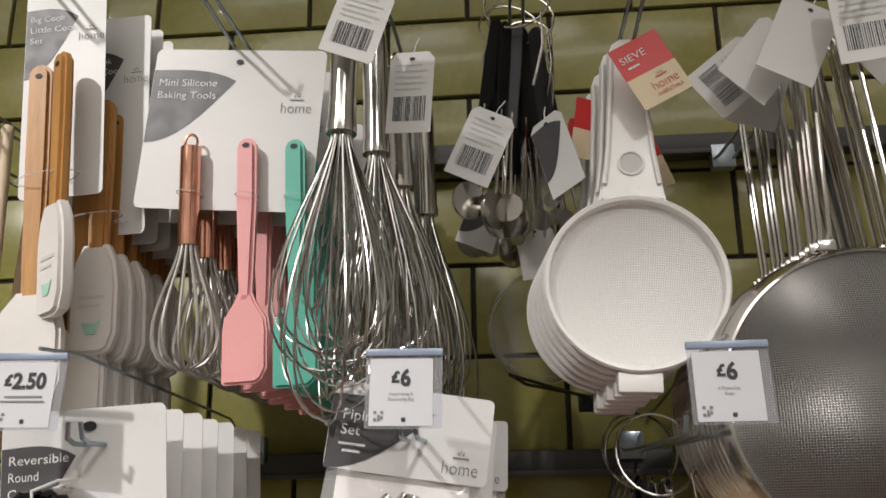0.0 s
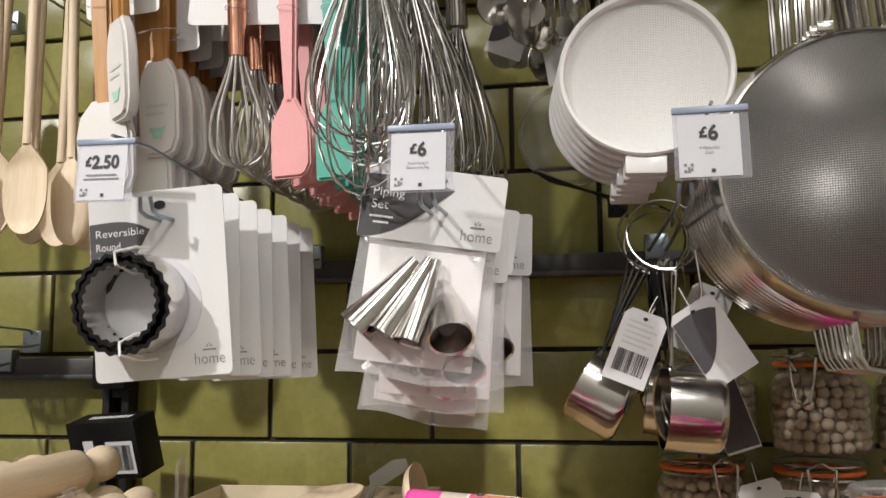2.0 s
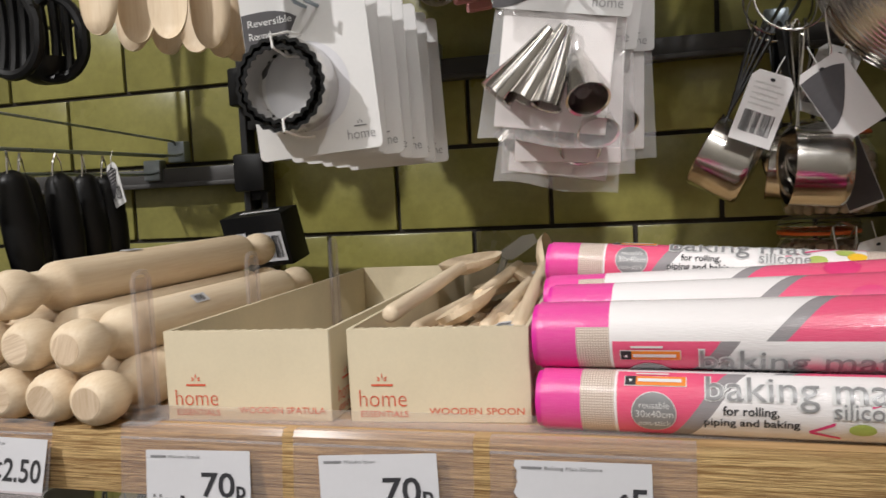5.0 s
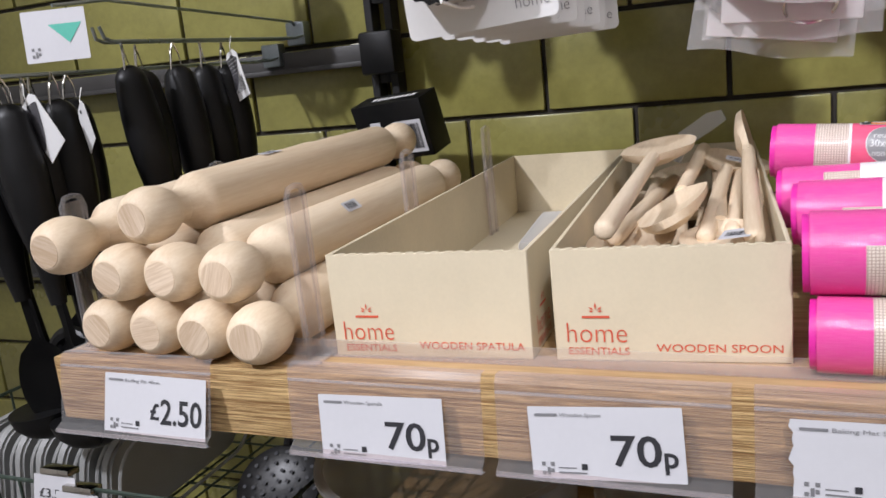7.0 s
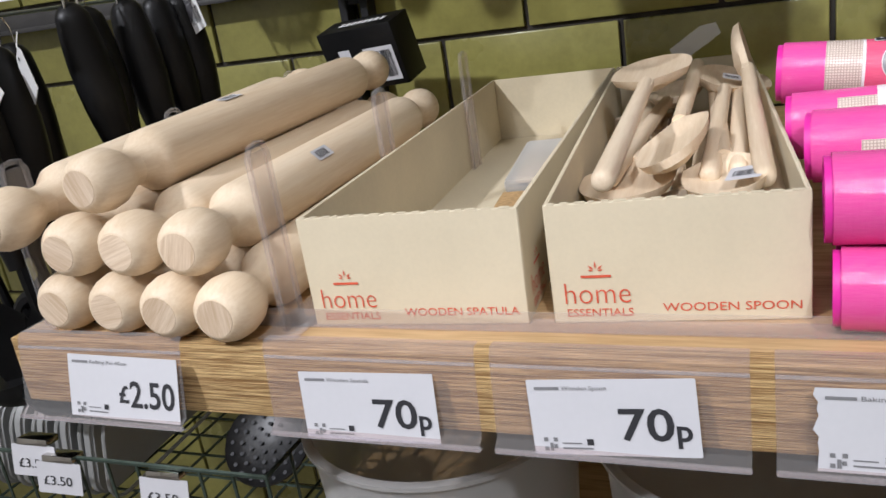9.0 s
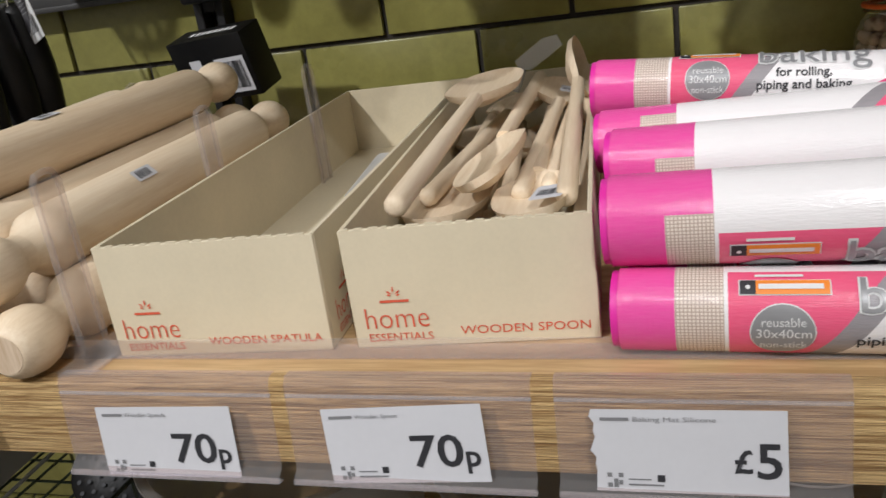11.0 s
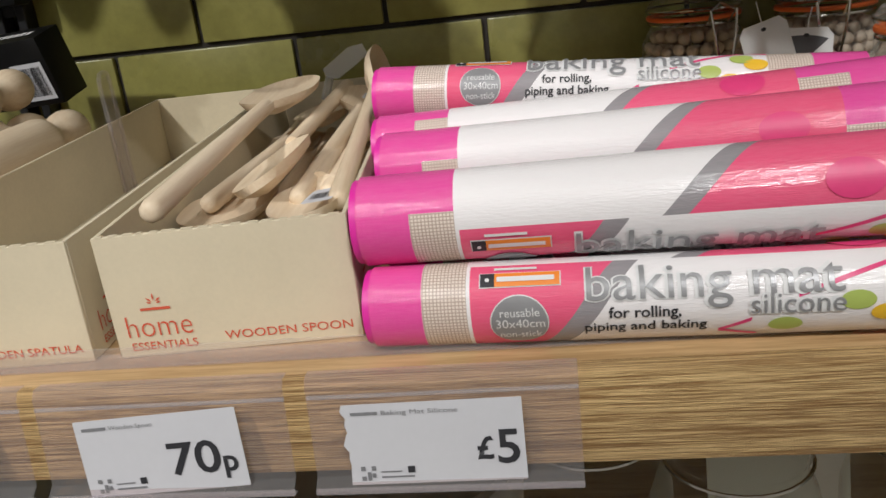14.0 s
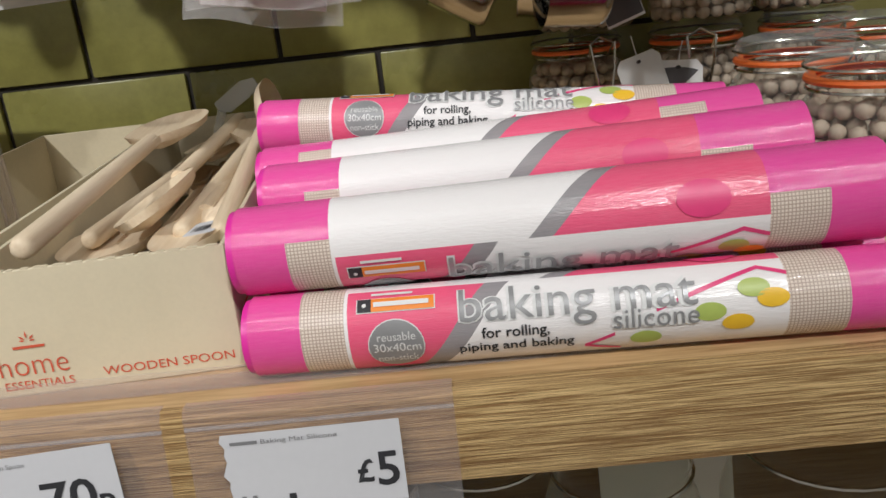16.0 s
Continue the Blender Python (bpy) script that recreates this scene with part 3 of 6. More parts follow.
def wooden_spoon(m, length=0.30, head=(0.044, 0.070), slot=False, material=None, label="pale beech wooden spoon lying in the carton", group="loose wooden spoons"):
    """Its handle runs along +y from the origin, the bowl at the far end."""
    t = thing("wooden_spoon", m, label, "wooden spoon", group)
    bm = bmesh.new()
    hl = length - head[1]
    ys = [0, 0.0008, 0.0025, 0.0055] + [hl * k / 8 for k in range(1, 9)]
    tube(bm, [(0, y, 0) for y in ys], lambda s: (0.0062 - 0.0012 * s) * (0.35, 0.68, 0.90, 1.0)[min(3, round(s * 11))], 10)
    part("handle", bm, material or BEECH, t)
    bm = bmesh.new()
    rows = []
    n = 28
    for i in range(n + 1):
        s = math.sin(i / n * math.pi / 2) ** 0.9
        y = hl - 0.012 + (head[1] + 0.012) * s
        e = max(0.0, (s - 0.12) / 0.88)
        oval = max(0.0, 1 - abs(2 * e ** 0.9 - 1) ** 2.5) ** 0.47 if e > 0 else 0.0
        wdt = max(0.0052 if s < 0.5 else 0.002, head[0] / 2 * oval)
        wdt = max(0.005 if s < 0.5 else 0.0015, wdt * min(1.0, e / 0.28) ** 0.45)
        rows.append([(wdt * c, y, 0.002 - 0.0062 * (1 - c * c) * min(1.0, max(0.0, (wdt - 0.006) / 0.012))) for c in (-1, -0.8, -0.45, 0, 0.45, 0.8, 1)])
    top = [[bm.verts.new(p) for p in r] for r in rows]
    bot = [[bm.verts.new((p[0] * 0.9, p[1], p[2] - 0.0050)) for p in r] for r in rows]
    for a, b, flip in ((top[i], top[i + 1], False) for i in range(n)):
        for k in range(6):
            bm.faces.new((a[k], a[k + 1], b[k + 1], b[k]))
    for i in range(n):
        for k in range(6):
            bm.faces.new((bot[i][k], bot[i + 1][k], bot[i + 1][k + 1], bot[i][k + 1]))
        for k in (0, 6):
            bm.faces.new((top[i][k], top[i + 1][k], bot[i + 1][k], bot[i][k]))
    for i in (0, n):
        for k in range(6):
            bm.faces.new((top[i][k], top[i][k + 1], bot[i][k + 1], bot[i][k]))
    bmesh.ops.recalc_face_normals(bm, faces=bm.faces)
    part("bowl", bm, material or BEECH, t)
    return t


# spoons heaped in the second carton, each from the end of its handle to the tip of its bowl
def laid_spoon(a, b, roll, head=(0.050, 0.078)):
    a, b = Vector(a), Vector(b)
    d = b - a
    m = Matrix.Translation(a) @ pose(0, 0, 0, 0, 0, math.degrees(math.atan2(-d.x, d.y))) @ pose(0, 0, 0, math.degrees(math.asin(d.z / d.length)), 0, 0) @ pose(0, 0, 0, 0, roll, 0)
    return wooden_spoon(m, d.length, head)


laid_spoon((-0.1230, -0.531, SH + 0.0690), (-0.1330, -0.240, SH + 0.0830), -6, (0.056, 0.085))
laid_spoon((-0.1110, -0.160, SH + 0.0640), (-0.1040, -0.450, SH + 0.0560), 26, (0.046, 0.092))
laid_spoon((-0.1500, -0.160, SH + 0.0400), (-0.1270, -0.462, SH + 0.0390), 4, (0.056, 0.078))
labelled = laid_spoon((-0.0970, -0.180, SH + 0.0490), (-0.0710, -0.482, SH + 0.0460), 8, (0.046, 0.074))
sticker = flat(labelled, "barcode_sticker", rounded(0.018, 0.022, 0.002), PAPER, 0)
barcode(sticker, -0.006, -0.006, 0.012, 0.009)
sticker.matrix_basis = pose(-0.010, 0.278, 0.0030, -90, 0, 168)
stickered = laid_spoon((-0.0830, -0.440, SH + 0.0440), (-0.0870, -0.168, SH + 0.0600), 16, (0.046, 0.074))
sticker = flat(stickered, "barcode_sticker", rounded(0.014, 0.018, 0.002), PAPER, 0)
barcode(sticker, -0.005, -0.005, 0.010, 0.007)
sticker.matrix_basis = pose(0.004, 0.232, 0.0032, -90, 0, 0)
laid_spoon((-0.0680, -0.430, SH + 0.0430), (-0.0800, -0.150, SH + 0.0530), 10)
laid_spoon((-0.0540, -0.464, SH + 0.0480), (-0.0745, -0.168, SH + 0.0820), 74, (0.044, 0.088))
laid_spoon((-0.0480, -0.460, SH + 0.0300), (-0.0660, -0.165, SH + 0.0460), 78, (0.044, 0.080))
laid_spoon((-0.1400, -0.460, SH + 0.0180), (-0.1600, -0.165, SH + 0.0260), 0)
laid_spoon((-0.1180, -0.480, SH + 0.0160), (-0.1320, -0.180, SH + 0.0260), 20)
laid_spoon((-0.0900, -0.470, SH + 0.0180), (-0.1060, -0.175, SH + 0.0260), -10)
laid_spoon((-0.1340, -0.150, SH + 0.0220), (-0.0960, -0.460, SH + 0.0180), 0)
laid_spoon((-0.0700, -0.460, SH + 0.0150), (-0.0940, -0.160, SH + 0.0220), 0)
wrapped = laid_spoon((-0.1400, -0.430, SH + 0.0420), (-0.1280, -0.140, SH + 0.0470), -8)
fm = bmesh.new()
slab(fm, [(-0.019, -0.012), (-0.022, -0.004), (0.004, 0.013), (0.017, 0.015), (0.021, 0.006), (0.010, -0.002), (-0.008, -0.013)], 0.0012, None, 0.0004)
o = part("film_wrap", fm, CREASEDFILM, wrapped, "loose end of the clear film")
o.matrix_basis = wrapped.matrix_basis.inverted() @ pose(-0.1130, -0.150, SH + 0.0815, 0, 0, -5)
stem = part("film_twist", tube(bmesh.new(), [(-0.016, 0, -0.011), (-0.024, 0.001, -0.030)], 0.004, 8), CREASEDFILM, wrapped, "twisted neck of the film")
stem.matrix_basis = o.matrix_basis.copy()
for o in wrapped.children:
    if o.name.startswith("bowl"):
        o["label"] = "bowl wrapped in clear film"
# the last things in the first carton
brown = thing("cardboard_insert", B1 @ pose(0.026, 0.15, 0.0035, 0, 0, 3), "folded brown card lying in the empty carton", "cardboard")
part("sheet", boxed((0.052, 0.13, 0.0016), (0, 0, 0.0012), 0.0004, 1), KRAFT, brown)
part("flap", boxed((0.020, 0.12, 0.0016), (-0.016, 0, 0.0055), 0.0004, 1), KRAFT, brown)
bagm = thing("wrapped_spatula", B1 @ pose(0.022, 0.285, 0.004, 0, 0, 4), "wooden spatula in a clear bag at the back of the carton", "spatula")
part("blade", boxed((0.052, 0.085, 0.005), (0, 0, 0.005), 0.002), BEECH, bagm)
part("wrapper", boxed((0.062, 0.13, 0.012), (0, 0, 0.0068), 0.004), BOWLPLASTIC, bagm)


# ---------- rolled baking mats ----------
def baking_mat(a, b, turn, r=0.0185, flare=0.0):
    """A rolled silicone mat from a to b in a printed sleeve; turn: degrees by which the print is rolled up and away."""
    a, b = Vector(a), Vector(b)
    d = (b - a)
    ln = d.length
    yaw = math.degrees(math.atan2(d.y, d.x))
    t = thing("baking_mat", Matrix.Translation(a) @ pose(0, 0, 0, 0, -math.degrees(math.asin(d.z / ln)), yaw), "rolled pink silicone baking mat in a printed paper sleeve",
              "baking mat", "rolled baking mats")
    bm = bmesh.new()
    uvl = bm.loops.layers.uv.new("UVMap")
    rng = random.Random(int(turn * 7))
    n, along = 48, 24
    ph = [rng.uniform(0, 6.28) for _ in range(4)]

    def girth(u, ang):
        return r * (1 + 0.018 * math.sin(2 * ang + ph[0]) + 0.009 * math.sin(3 * ang + ph[1] + u * 12) + 0.012 * math.sin(u * 14 + ph[2]) + flare * max(0.0, u / ln) ** 2.5)

    def at(i, k):
        u = ln * i / along
        ang = 2 * math.pi * k / n
        rad = girth(u, ang)
        # print starts low at the front (towards -y) and winds up and over
        return Vector((u, -rad * math.cos(ang + radians(turn)), rad * math.sin(ang + radians(turn)))), u, (r * ang + 0.022) % (2 * math.pi * r)
    grid = [[bm.verts.new(at(i, k)[0]) for k in range(n)] for i in range(along + 1)]
    for i in range(along):
        for k in range(n):
            fc = bm.faces.new((grid[i][k], grid[i + 1][k], grid[i + 1][(k + 1) % n], grid[i][(k + 1) % n]))
            for lp, (ii, kk) in zip(fc.loops, ((i, k), (i + 1, k), (i + 1, k + 1), (i, k + 1))):
                v0 = (r * 2 * math.pi * k / n + 0.022) % (2 * math.pi * r)
                lp[uvl].uv = (ln * ii / along, v0 + (r * 2 * math.pi / n if kk > k else 0))
    bmesh.ops.recalc_face_normals(bm, faces=bm.faces)
    part("roll", bm, SLEEVE, t)
    # the coils inside stand out a little at the ends
    coil = bmesh.new()
    for k, out in ((0.93, 0.0032), (0.80, 0.0018), (0.66, 0.0026)):
        lathe(coil, [(r * k - 0.0009, -out), (r * k, -out), (r * k, 0.03), (r * k - 0.0009, 0.03), (r * k - 0.0009, -out)], 32, pose(0, 0, 0, 0, 90, 0), False)
    part("inner_coil", coil, PINKMAT, t, "inner turns of the pink mat")
    # the spiral ends
    for x, s in ((0.0, 1), (ln, -1)):
        sp = bmesh.new()
        pts = [(x + 0.001 * s, (0.004 + (r - 0.0045) * q / 60) * math.cos(q * 0.42), (0.004 + (r - 0.0045) * q / 60) * math.sin(q * 0.42)) for q in range(61)]
        tube(sp, pts, 0.0011, 5)
        part("spiral_end", sp, PINKMAT, t, "edge of the rolled pink mat")

    def wrap(bm, u0, v0, lift=0.0006):
        """Bend flat lettering round the roll: x goes along, z round it."""
        zs = [v.co.z for v in bm.verts]
        z = min(zs) + 0.0012
        while z < max(zs):
            bmesh.ops.bisect_plane(bm, geom=bm.verts[:] + bm.edges[:] + bm.faces[:], plane_co=(0, 0, z), plane_no=(0, 0, 1))
            z += 0.0012
        for v in bm.verts:
            u, arc = u0 + v.co.x, v0 + v.co.z - 0.022
            ang = arc / r
            rad = girth(u, ang) + lift - v.co.y
            v.co = (u, -rad * math.cos(ang + radians(turn)), rad * math.sin(ang + radians(turn)))
        return bm
    for grow, ink, up in ((0.0007, WHITEINK, 0.0005), (0.0, SILVERINK, 0.0011)):
        part("lettering", wrap(letters("baking mat", 0.0142, 0.0993, offset=grow), 0.0912, 0.0282, up), ink, t, smooth=False)
        part("lettering", wrap(letters("silicone", 0.0082, 0.0355, offset=grow), 0.1562, 0.0203, up + 0.0002), ink, t, smooth=False)
    part("lettering", wrap(letters("for rolling,", 0.0048, 0.0288, offset=0.0001), 0.1012, 0.0203), INK, t, smooth=False)
    part("lettering", wrap(letters("piping and baking", 0.0048, 0.0488, offset=0.0001), 0.091, 0.0135), INK, t, smooth=False)

    def disc(cx, cv, ru, rv, material, name, lift):
        bm = bmesh.new()
        bm.faces.new([bm.verts.new((ru * math.cos(2 * math.pi * k / 28), 0, rv * math.sin(2 * math.pi * k / 28))) for k in range(28)])
        part(name, wrap(bm, cx, cv, lift), material, t, smooth=False)
    disc(0.0644, 0.0198, 0.0124, 0.0122, WHITEINK, "badge_border", 0.0004)
    disc(0.0644, 0.0198, 0.0119, 0.0117, SILVERINK, "round_badge", 0.0007)
    for word, h, wd, v in (("reusable", 0.0036, 0.0165, 0.0227), ("30x40cm", 0.0040, 0.0205, 0.0176), ("non-stick", 0.0036, 0.0175, 0.0122)):
        part("lettering", wrap(letters(word, h, wd), 0.0644 - wd / 2, v, 0.0011), WHITEINK, t, smooth=False)

    def block(u, v, wd, h, material, name, lift=0.0005):
        bm = bmesh.new()
        bm.faces.new([bm.verts.new((x, 0, z)) for x, z in rect(0, 0, wd, h)])
        part(name, wrap(bm, u, v, lift), material, t, smooth=False)
    block(0.0482, 0.0350, 0.0342, 0.0068, WHITEINK, "brand_plate", 0.0004)
    block(0.0487, 0.0354, 0.006, 0.0060, INK, "brand_block", 0.0007)
    block(0.0547, 0.0354, 0.0272, 0.0060, ORANGEINK, "brand_block", 0.0007)
    block(0.0557, 0.0374, 0.0240, 0.0022, WHITEINK, "brand_bar", 0.0010)
    block(0.0545, 0.0432, 0.0180, 0.0013, WHITEINK, "brand_bar", 0.0006)
    disc(0.0517, 0.0382, 0.0009, 0.0009, WHITEINK, "brand_dot", 0.0011)
    for cx, cv, mm in ((0.215, 0.0331, LIMEINK), (0.1967, 0.0242, LIMEINK), (0.2082, 0.0185, YELLOWINK), (0.2225, 0.0283, YELLOWINK), (0.1703, 0.0136, LIMEINK)):
        disc(cx, cv, 0.0066, 0.0040, mm, "biscuit_print", 0.0005)
    bm = bmesh.new()
    for p, q in (((0.1446, 0.0109), (0.1573, 0.0170)), ((0.1748, 0.0271), (0.218, 0.0422)), ((0.218, 0.0422), (0.2294, 0.0383)), ((0.1446, 0.0109), (0.160, 0.0060))):
        bm.faces.new([bm.verts.new((x, 0, z)) for x, z in ((p[0], p[1] - 0.0010), (q[0], q[1] - 0.0010), (q[0], q[1] + 0.0010), (p[0], p[1] + 0.0010))])
    part("zigzag_print", wrap(bm, 0, 0, 0.0003), PINKINK, t, smooth=False)
    disc(0.2018, 0.0565, 0.0115, 0.0078, PINKINK, "round_print", 0.0005)
    return t


PINKMAT = surface("pink_silicone_mat", (0.74, 0.03, 0.36), 0.35, 0, 0.06, 40, bump=0.1)
PINKINK = surface("pink_print", (0.74, 0.05, 0.20), 0.4, 0, 0.05, 60, bump=0.0)
LIMEINK = surface("lime_print", (0.42, 0.52, 0.12), 0.4, 0, 0.05, 60, bump=0.0)
YELLOWINK = surface("yellow_print", (0.85, 0.52, 0.03), 0.4, 0, 0.05, 60, bump=0.0)
baking_mat((-0.0235, -0.534, 1.0024), (0.2595, -0.546, 1.0024), 0, 0.0180)
baking_mat((-0.0265, -0.521, 1.0386), (0.2545, -0.524, 1.0400), -72, 0.0203, 0.11)
baking_mat((-0.0310, -0.430, 1.0395), (0.2510, -0.455, 1.0460), -81, 0.0190, 0.18)
baking_mat((-0.0400, -0.392, 1.0425), (0.2430, -0.410, 1.0500), -45, 0.0185, 0.20)
baking_mat((-0.0450, -0.349, 1.0660), (0.2380, -0.365, 1.0500), 32, 0.0180)
for y in (-0.496, -0.456, -0.418, -0.380, -0.340):
    baking_mat((-0.018, y, 1.0026), (0.264, y - 0.010, 1.0026), 20, 0.0182)


# ---------- rolling pins ----------
def rolling_pin(m):
    """Along y; the near knob's face is at the origin."""
    t = thing("rolling_pin", m, "pale turned beech rolling pin with round knob handles", "rolling pin", "stack of rolling pins")
    prof = [(0.0108, 0.0), (0.0116, 0.0004), (0.0152, 0.0040), (0.0172, 0.009), (0.0181, 0.016), (0.0172, 0.024), (0.0142, 0.031), (0.0112, 0.036), (0.0112, 0.043), (0.0125, 0.050), (0.0165, 0.055),
            (0.0190, 0.059), (0.0196, 0.064)]
    up = pose(0, 0, 0, -90, 0, 0)
    part("knob", lathe(bmesh.new(), prof[:9], 28, up), BEECH, t)
    part("body", lathe(bmesh.new(), prof[8:] + [(0.0196, 0.200), (0.0196, 0.326)] + [(r, 0.39 - z) for r, z in prof[8:-1]][::-1], 32, up), BEECH, t)
    part("knob", lathe(bmesh.new(), [(r, 0.39 - z) for r, z in prof[:9]][::-1], 28, up), BEECH, t)
    part("end_grain", lathe(bmesh.new(), [(0.0002, -0.0003), (0.0060, -0.0004), (0.0104, -0.0003), (0.0106, 0.0002)], 24, up), ENDGRAIN, t, "flat end grain face")
    st = flat(t, "barcode_sticker", rounded(0.022, 0.009, 0.001), PAPER, 0)
    barcode(st, -0.008, -0.003, 0.014, 0.006)
    st.matrix_basis = pose(0, 0, 0, 0, 24, 0) @ pose(0, 0.15, 0.0201, 0, 0, 90) @ pose(0, 0, 0, -90, 0, 0)
    return t


pin = rolling_pin(pose(-0.318, -0.580, SH + 0.0197, 0, 0, 3.0))
for x, y, z, yaw, spin, up in ((-0.3565, -0.577, SH + 0.0197, 2.2, 40, 0), (-0.3965, -0.573, SH + 0.0197, 1.8, 80, 0), (-0.4380, -0.571, SH + 0.0197, 1.4, 140, 0),
                               (-0.3385, -0.571, SH + 0.0536, 2.4, 20, 0), (-0.3797, -0.571, SH + 0.0538, 1.6, 250, 0), (-0.4215, -0.571, SH + 0.0536, 1.4, 300, 0),
                               (-0.4030, -0.561, SH + 0.0876, 0.0, -20, 0.6), (-0.4525, -0.585, SH + 0.0740, 1.5, 110, 1.6)):
    copy_thing(pin, pose(x, y, z, up, 0, yaw) @ pose(0, 0, 0, 0, spin, 0))


# ---------- clear dividers beside the pins ----------
def divider(x, label):
    t = thing("shelf_divider", pose(x, -0.35, SH), label, "shelf divider", "clear shelf dividers")
    part("foot", boxed((0.022, 0.43, 0.0014), (0, 0, 0.0009)), ACRYLIC, t)
    for y in (-0.195, -0.045, 0.125):
        bm = bmesh.new()
        hgt = 0.102
        tube(bm, [(0, y - 0.009, 0.0015), (0, y - 0.009, hgt - 0.006), (0, y - 0.006, hgt - 0.001), (0, y, hgt), (0, y + 0.006, hgt - 0.001), (0, y + 0.009, hgt - 0.006), (0, y + 0.009, 0.0015)], 0.0017, 6)
        part("finger_edge", bm, ACRYLIC, t)
        pl = part("finger", boxed((0.0008, 0.016, hgt - 0.004), (0, y, (hgt - 0.004) / 2)), ACRYLIC, t)
    return t


divider(-0.295, "clear acrylic finger divider beside the rolling pins")
divider(-0.466, "clear acrylic finger divider at the shelf end")


# ---------- hooks on the rails ----------
def hook(x, z, reach, ticket=None, lean=0.0, gap=0.010, label="zinc-plated double wire display hook on the wall rail"):
    """A double wire prong from the rail out to y = -reach; ticket: text of the price hung at its end."""
    t = thing("display_hook", pose(x, -0.032, z), label, "display hook", "display hooks")
    d = reach - 0.032
    for s in (-1, 1):
        bm = bmesh.new()
        tube(bm, [(s * gap, 0, 0.012), (s * gap, -0.004, 0.003), (s * gap * 0.9, -0.02, 0), (s * gap * 0.5 + lean * d, -d + 0.012, 0.0), (s * gap * 0.5 + lean * d, -d + 0.003, 0.003), (s * gap * 0.4 + lean * d, -d, 0.013)], 0.0017, 8)
        part("prong", bm, ZINC, t)
    part("clip", boxed((0.026, 0.016, 0.028), (0, 0.002, 0.006), 0.002), ZINC, t, "zinc clip over the rail")
    return t


def hook_ticket(x, z, y, price, lines, name="price"):
    """A clear sleeve with a blue strip at the end of an upper wire, holding a small price ticket; x is its middle, z its top."""
    t = thing("hook_ticket", pose(x, y, z, -4, random.uniform(-1.5, 1.5), 0), "small white price ticket in a clear hanging sleeve", "price ticket", "hook prices")
    w2, h = 0.0475, 0.0485
    bm = bmesh.new()
    slab(bm, rounded(w2, h, 0.001, 0, -h / 2), 0.0006, Matrix.Translation((0, -0.001, 0)))
    o = part("sleeve", bm, TAGPLASTIC, t, smooth=False)
    o.visible_shadow = False
    bm = bmesh.new()
    tube(bm, [(0.006, -y - 0.036, 0.002), (0.006, -y - 0.05, 0.008), (0.004, 0.05, 0.010), (0.002, 0.002, 0.004)], 0.0014, 8)
    part("wire_arm", bm, ZINC, t, "thin zinc wire arm")
    part("strip", boxed((w2 + 0.0005, 0.003, 0.0045), (0, -0.0012, -0.002), 0.0006), BLUESTRIP, t, "blue-grey top strip")
    part("paper", slab(bmesh.new(), rounded(0.039, 0.041, 0.0006, -0.0015, -0.0265), 0.0003, Matrix.Translation((0, -0.0016, 0))), PAPER, t, smooth=False)
    wid = 0.0064 * len(price[1:].replace(".", "")) + (0.003 if "." in price else 0)
    x0 = -0.0015 - (wid + 0.004) / 2
    print_on(t, price[0], 0.0066, INK, x0 - 0.001, -0.0205, -0.0021, name=name, bold=0.0004)
    print_on(t, price[1:], 0.0096, INK, x0 + 0.0046, -0.0225, -0.0021, wid, name=name, bold=0.0005)
    for k, ln in enumerate(lines):
        print_on(t, ln, 0.0018, SOFTINK, -0.0015, -0.0285 - 0.0032 * k, -0.0021, align="CENTER")
    if not lines:
        bars(t, "small_print", [(-0.014, -0.0285, 0.025, 0.0012), (-0.016, -0.0315, 0.029, 0.0012)], SOFTINK, -0.0021)
    speckle(t, -0.018, -0.044, 0.006, -0.0021)
    bars(t, "small_mark", [(-0.001, -0.0445, 0.0025, 0.0025)], INK, -0.0021)
    return t


hook_ticket(-0.2625, 1.346, -0.414, "£2.50", ())
hook_ticket(-0.022, 1.343, -0.412, "£6", ("Food Piping &", "Decorating Bag"))
hook_ticket(0.171, 1.342, -0.418, "£6", ("4 Measuring", "Cups"))
hook(-0.236, 1.290, 0.405)
hook(-0.022, 1.290, 0.400)
hook(0.160, 1.290, 0.36)
hook(-0.189, 1.640, 0.36)
hook(-0.350, 1.690, 0.40)
hook(-0.055, 1.640, 0.41)
hook(0.058, 1.695, 0.30)
hook(0.150, 1.625, 0.36)
hook(0.282, 1.600, 0.42, lean=0.05)
hook(-0.44, 1.60, 0.34)
hook(-0.52, 1.60, 0.34)


def leaf(x0, z0, wd, ht):
    """The dark pointed field printed on the cards: upright left edge, curved top and foot, tip to the side."""
    top = [(x0 + wd * s, z0 - ht * 0.17 * s ** 3.5 - 0.003 * (1 - s)) for s in [k / 8 for k in range(9)]]
    foot = [(x0 + wd * (1 - s), z0 - ht * (0.17 + 0.83 * math.sin(s * math.pi / 2))) for s in [k / 8 for k in range(1, 9)]]
    return top + foot


def eyelet(bm, x, z, r=0.0035, y=-0.0008):
    bm.faces.new([bm.verts.new((x + r * math.cos(q * 0.5236), y, z + r * 0.7 * math.sin(q * 0.5236))) for q in range(12)])


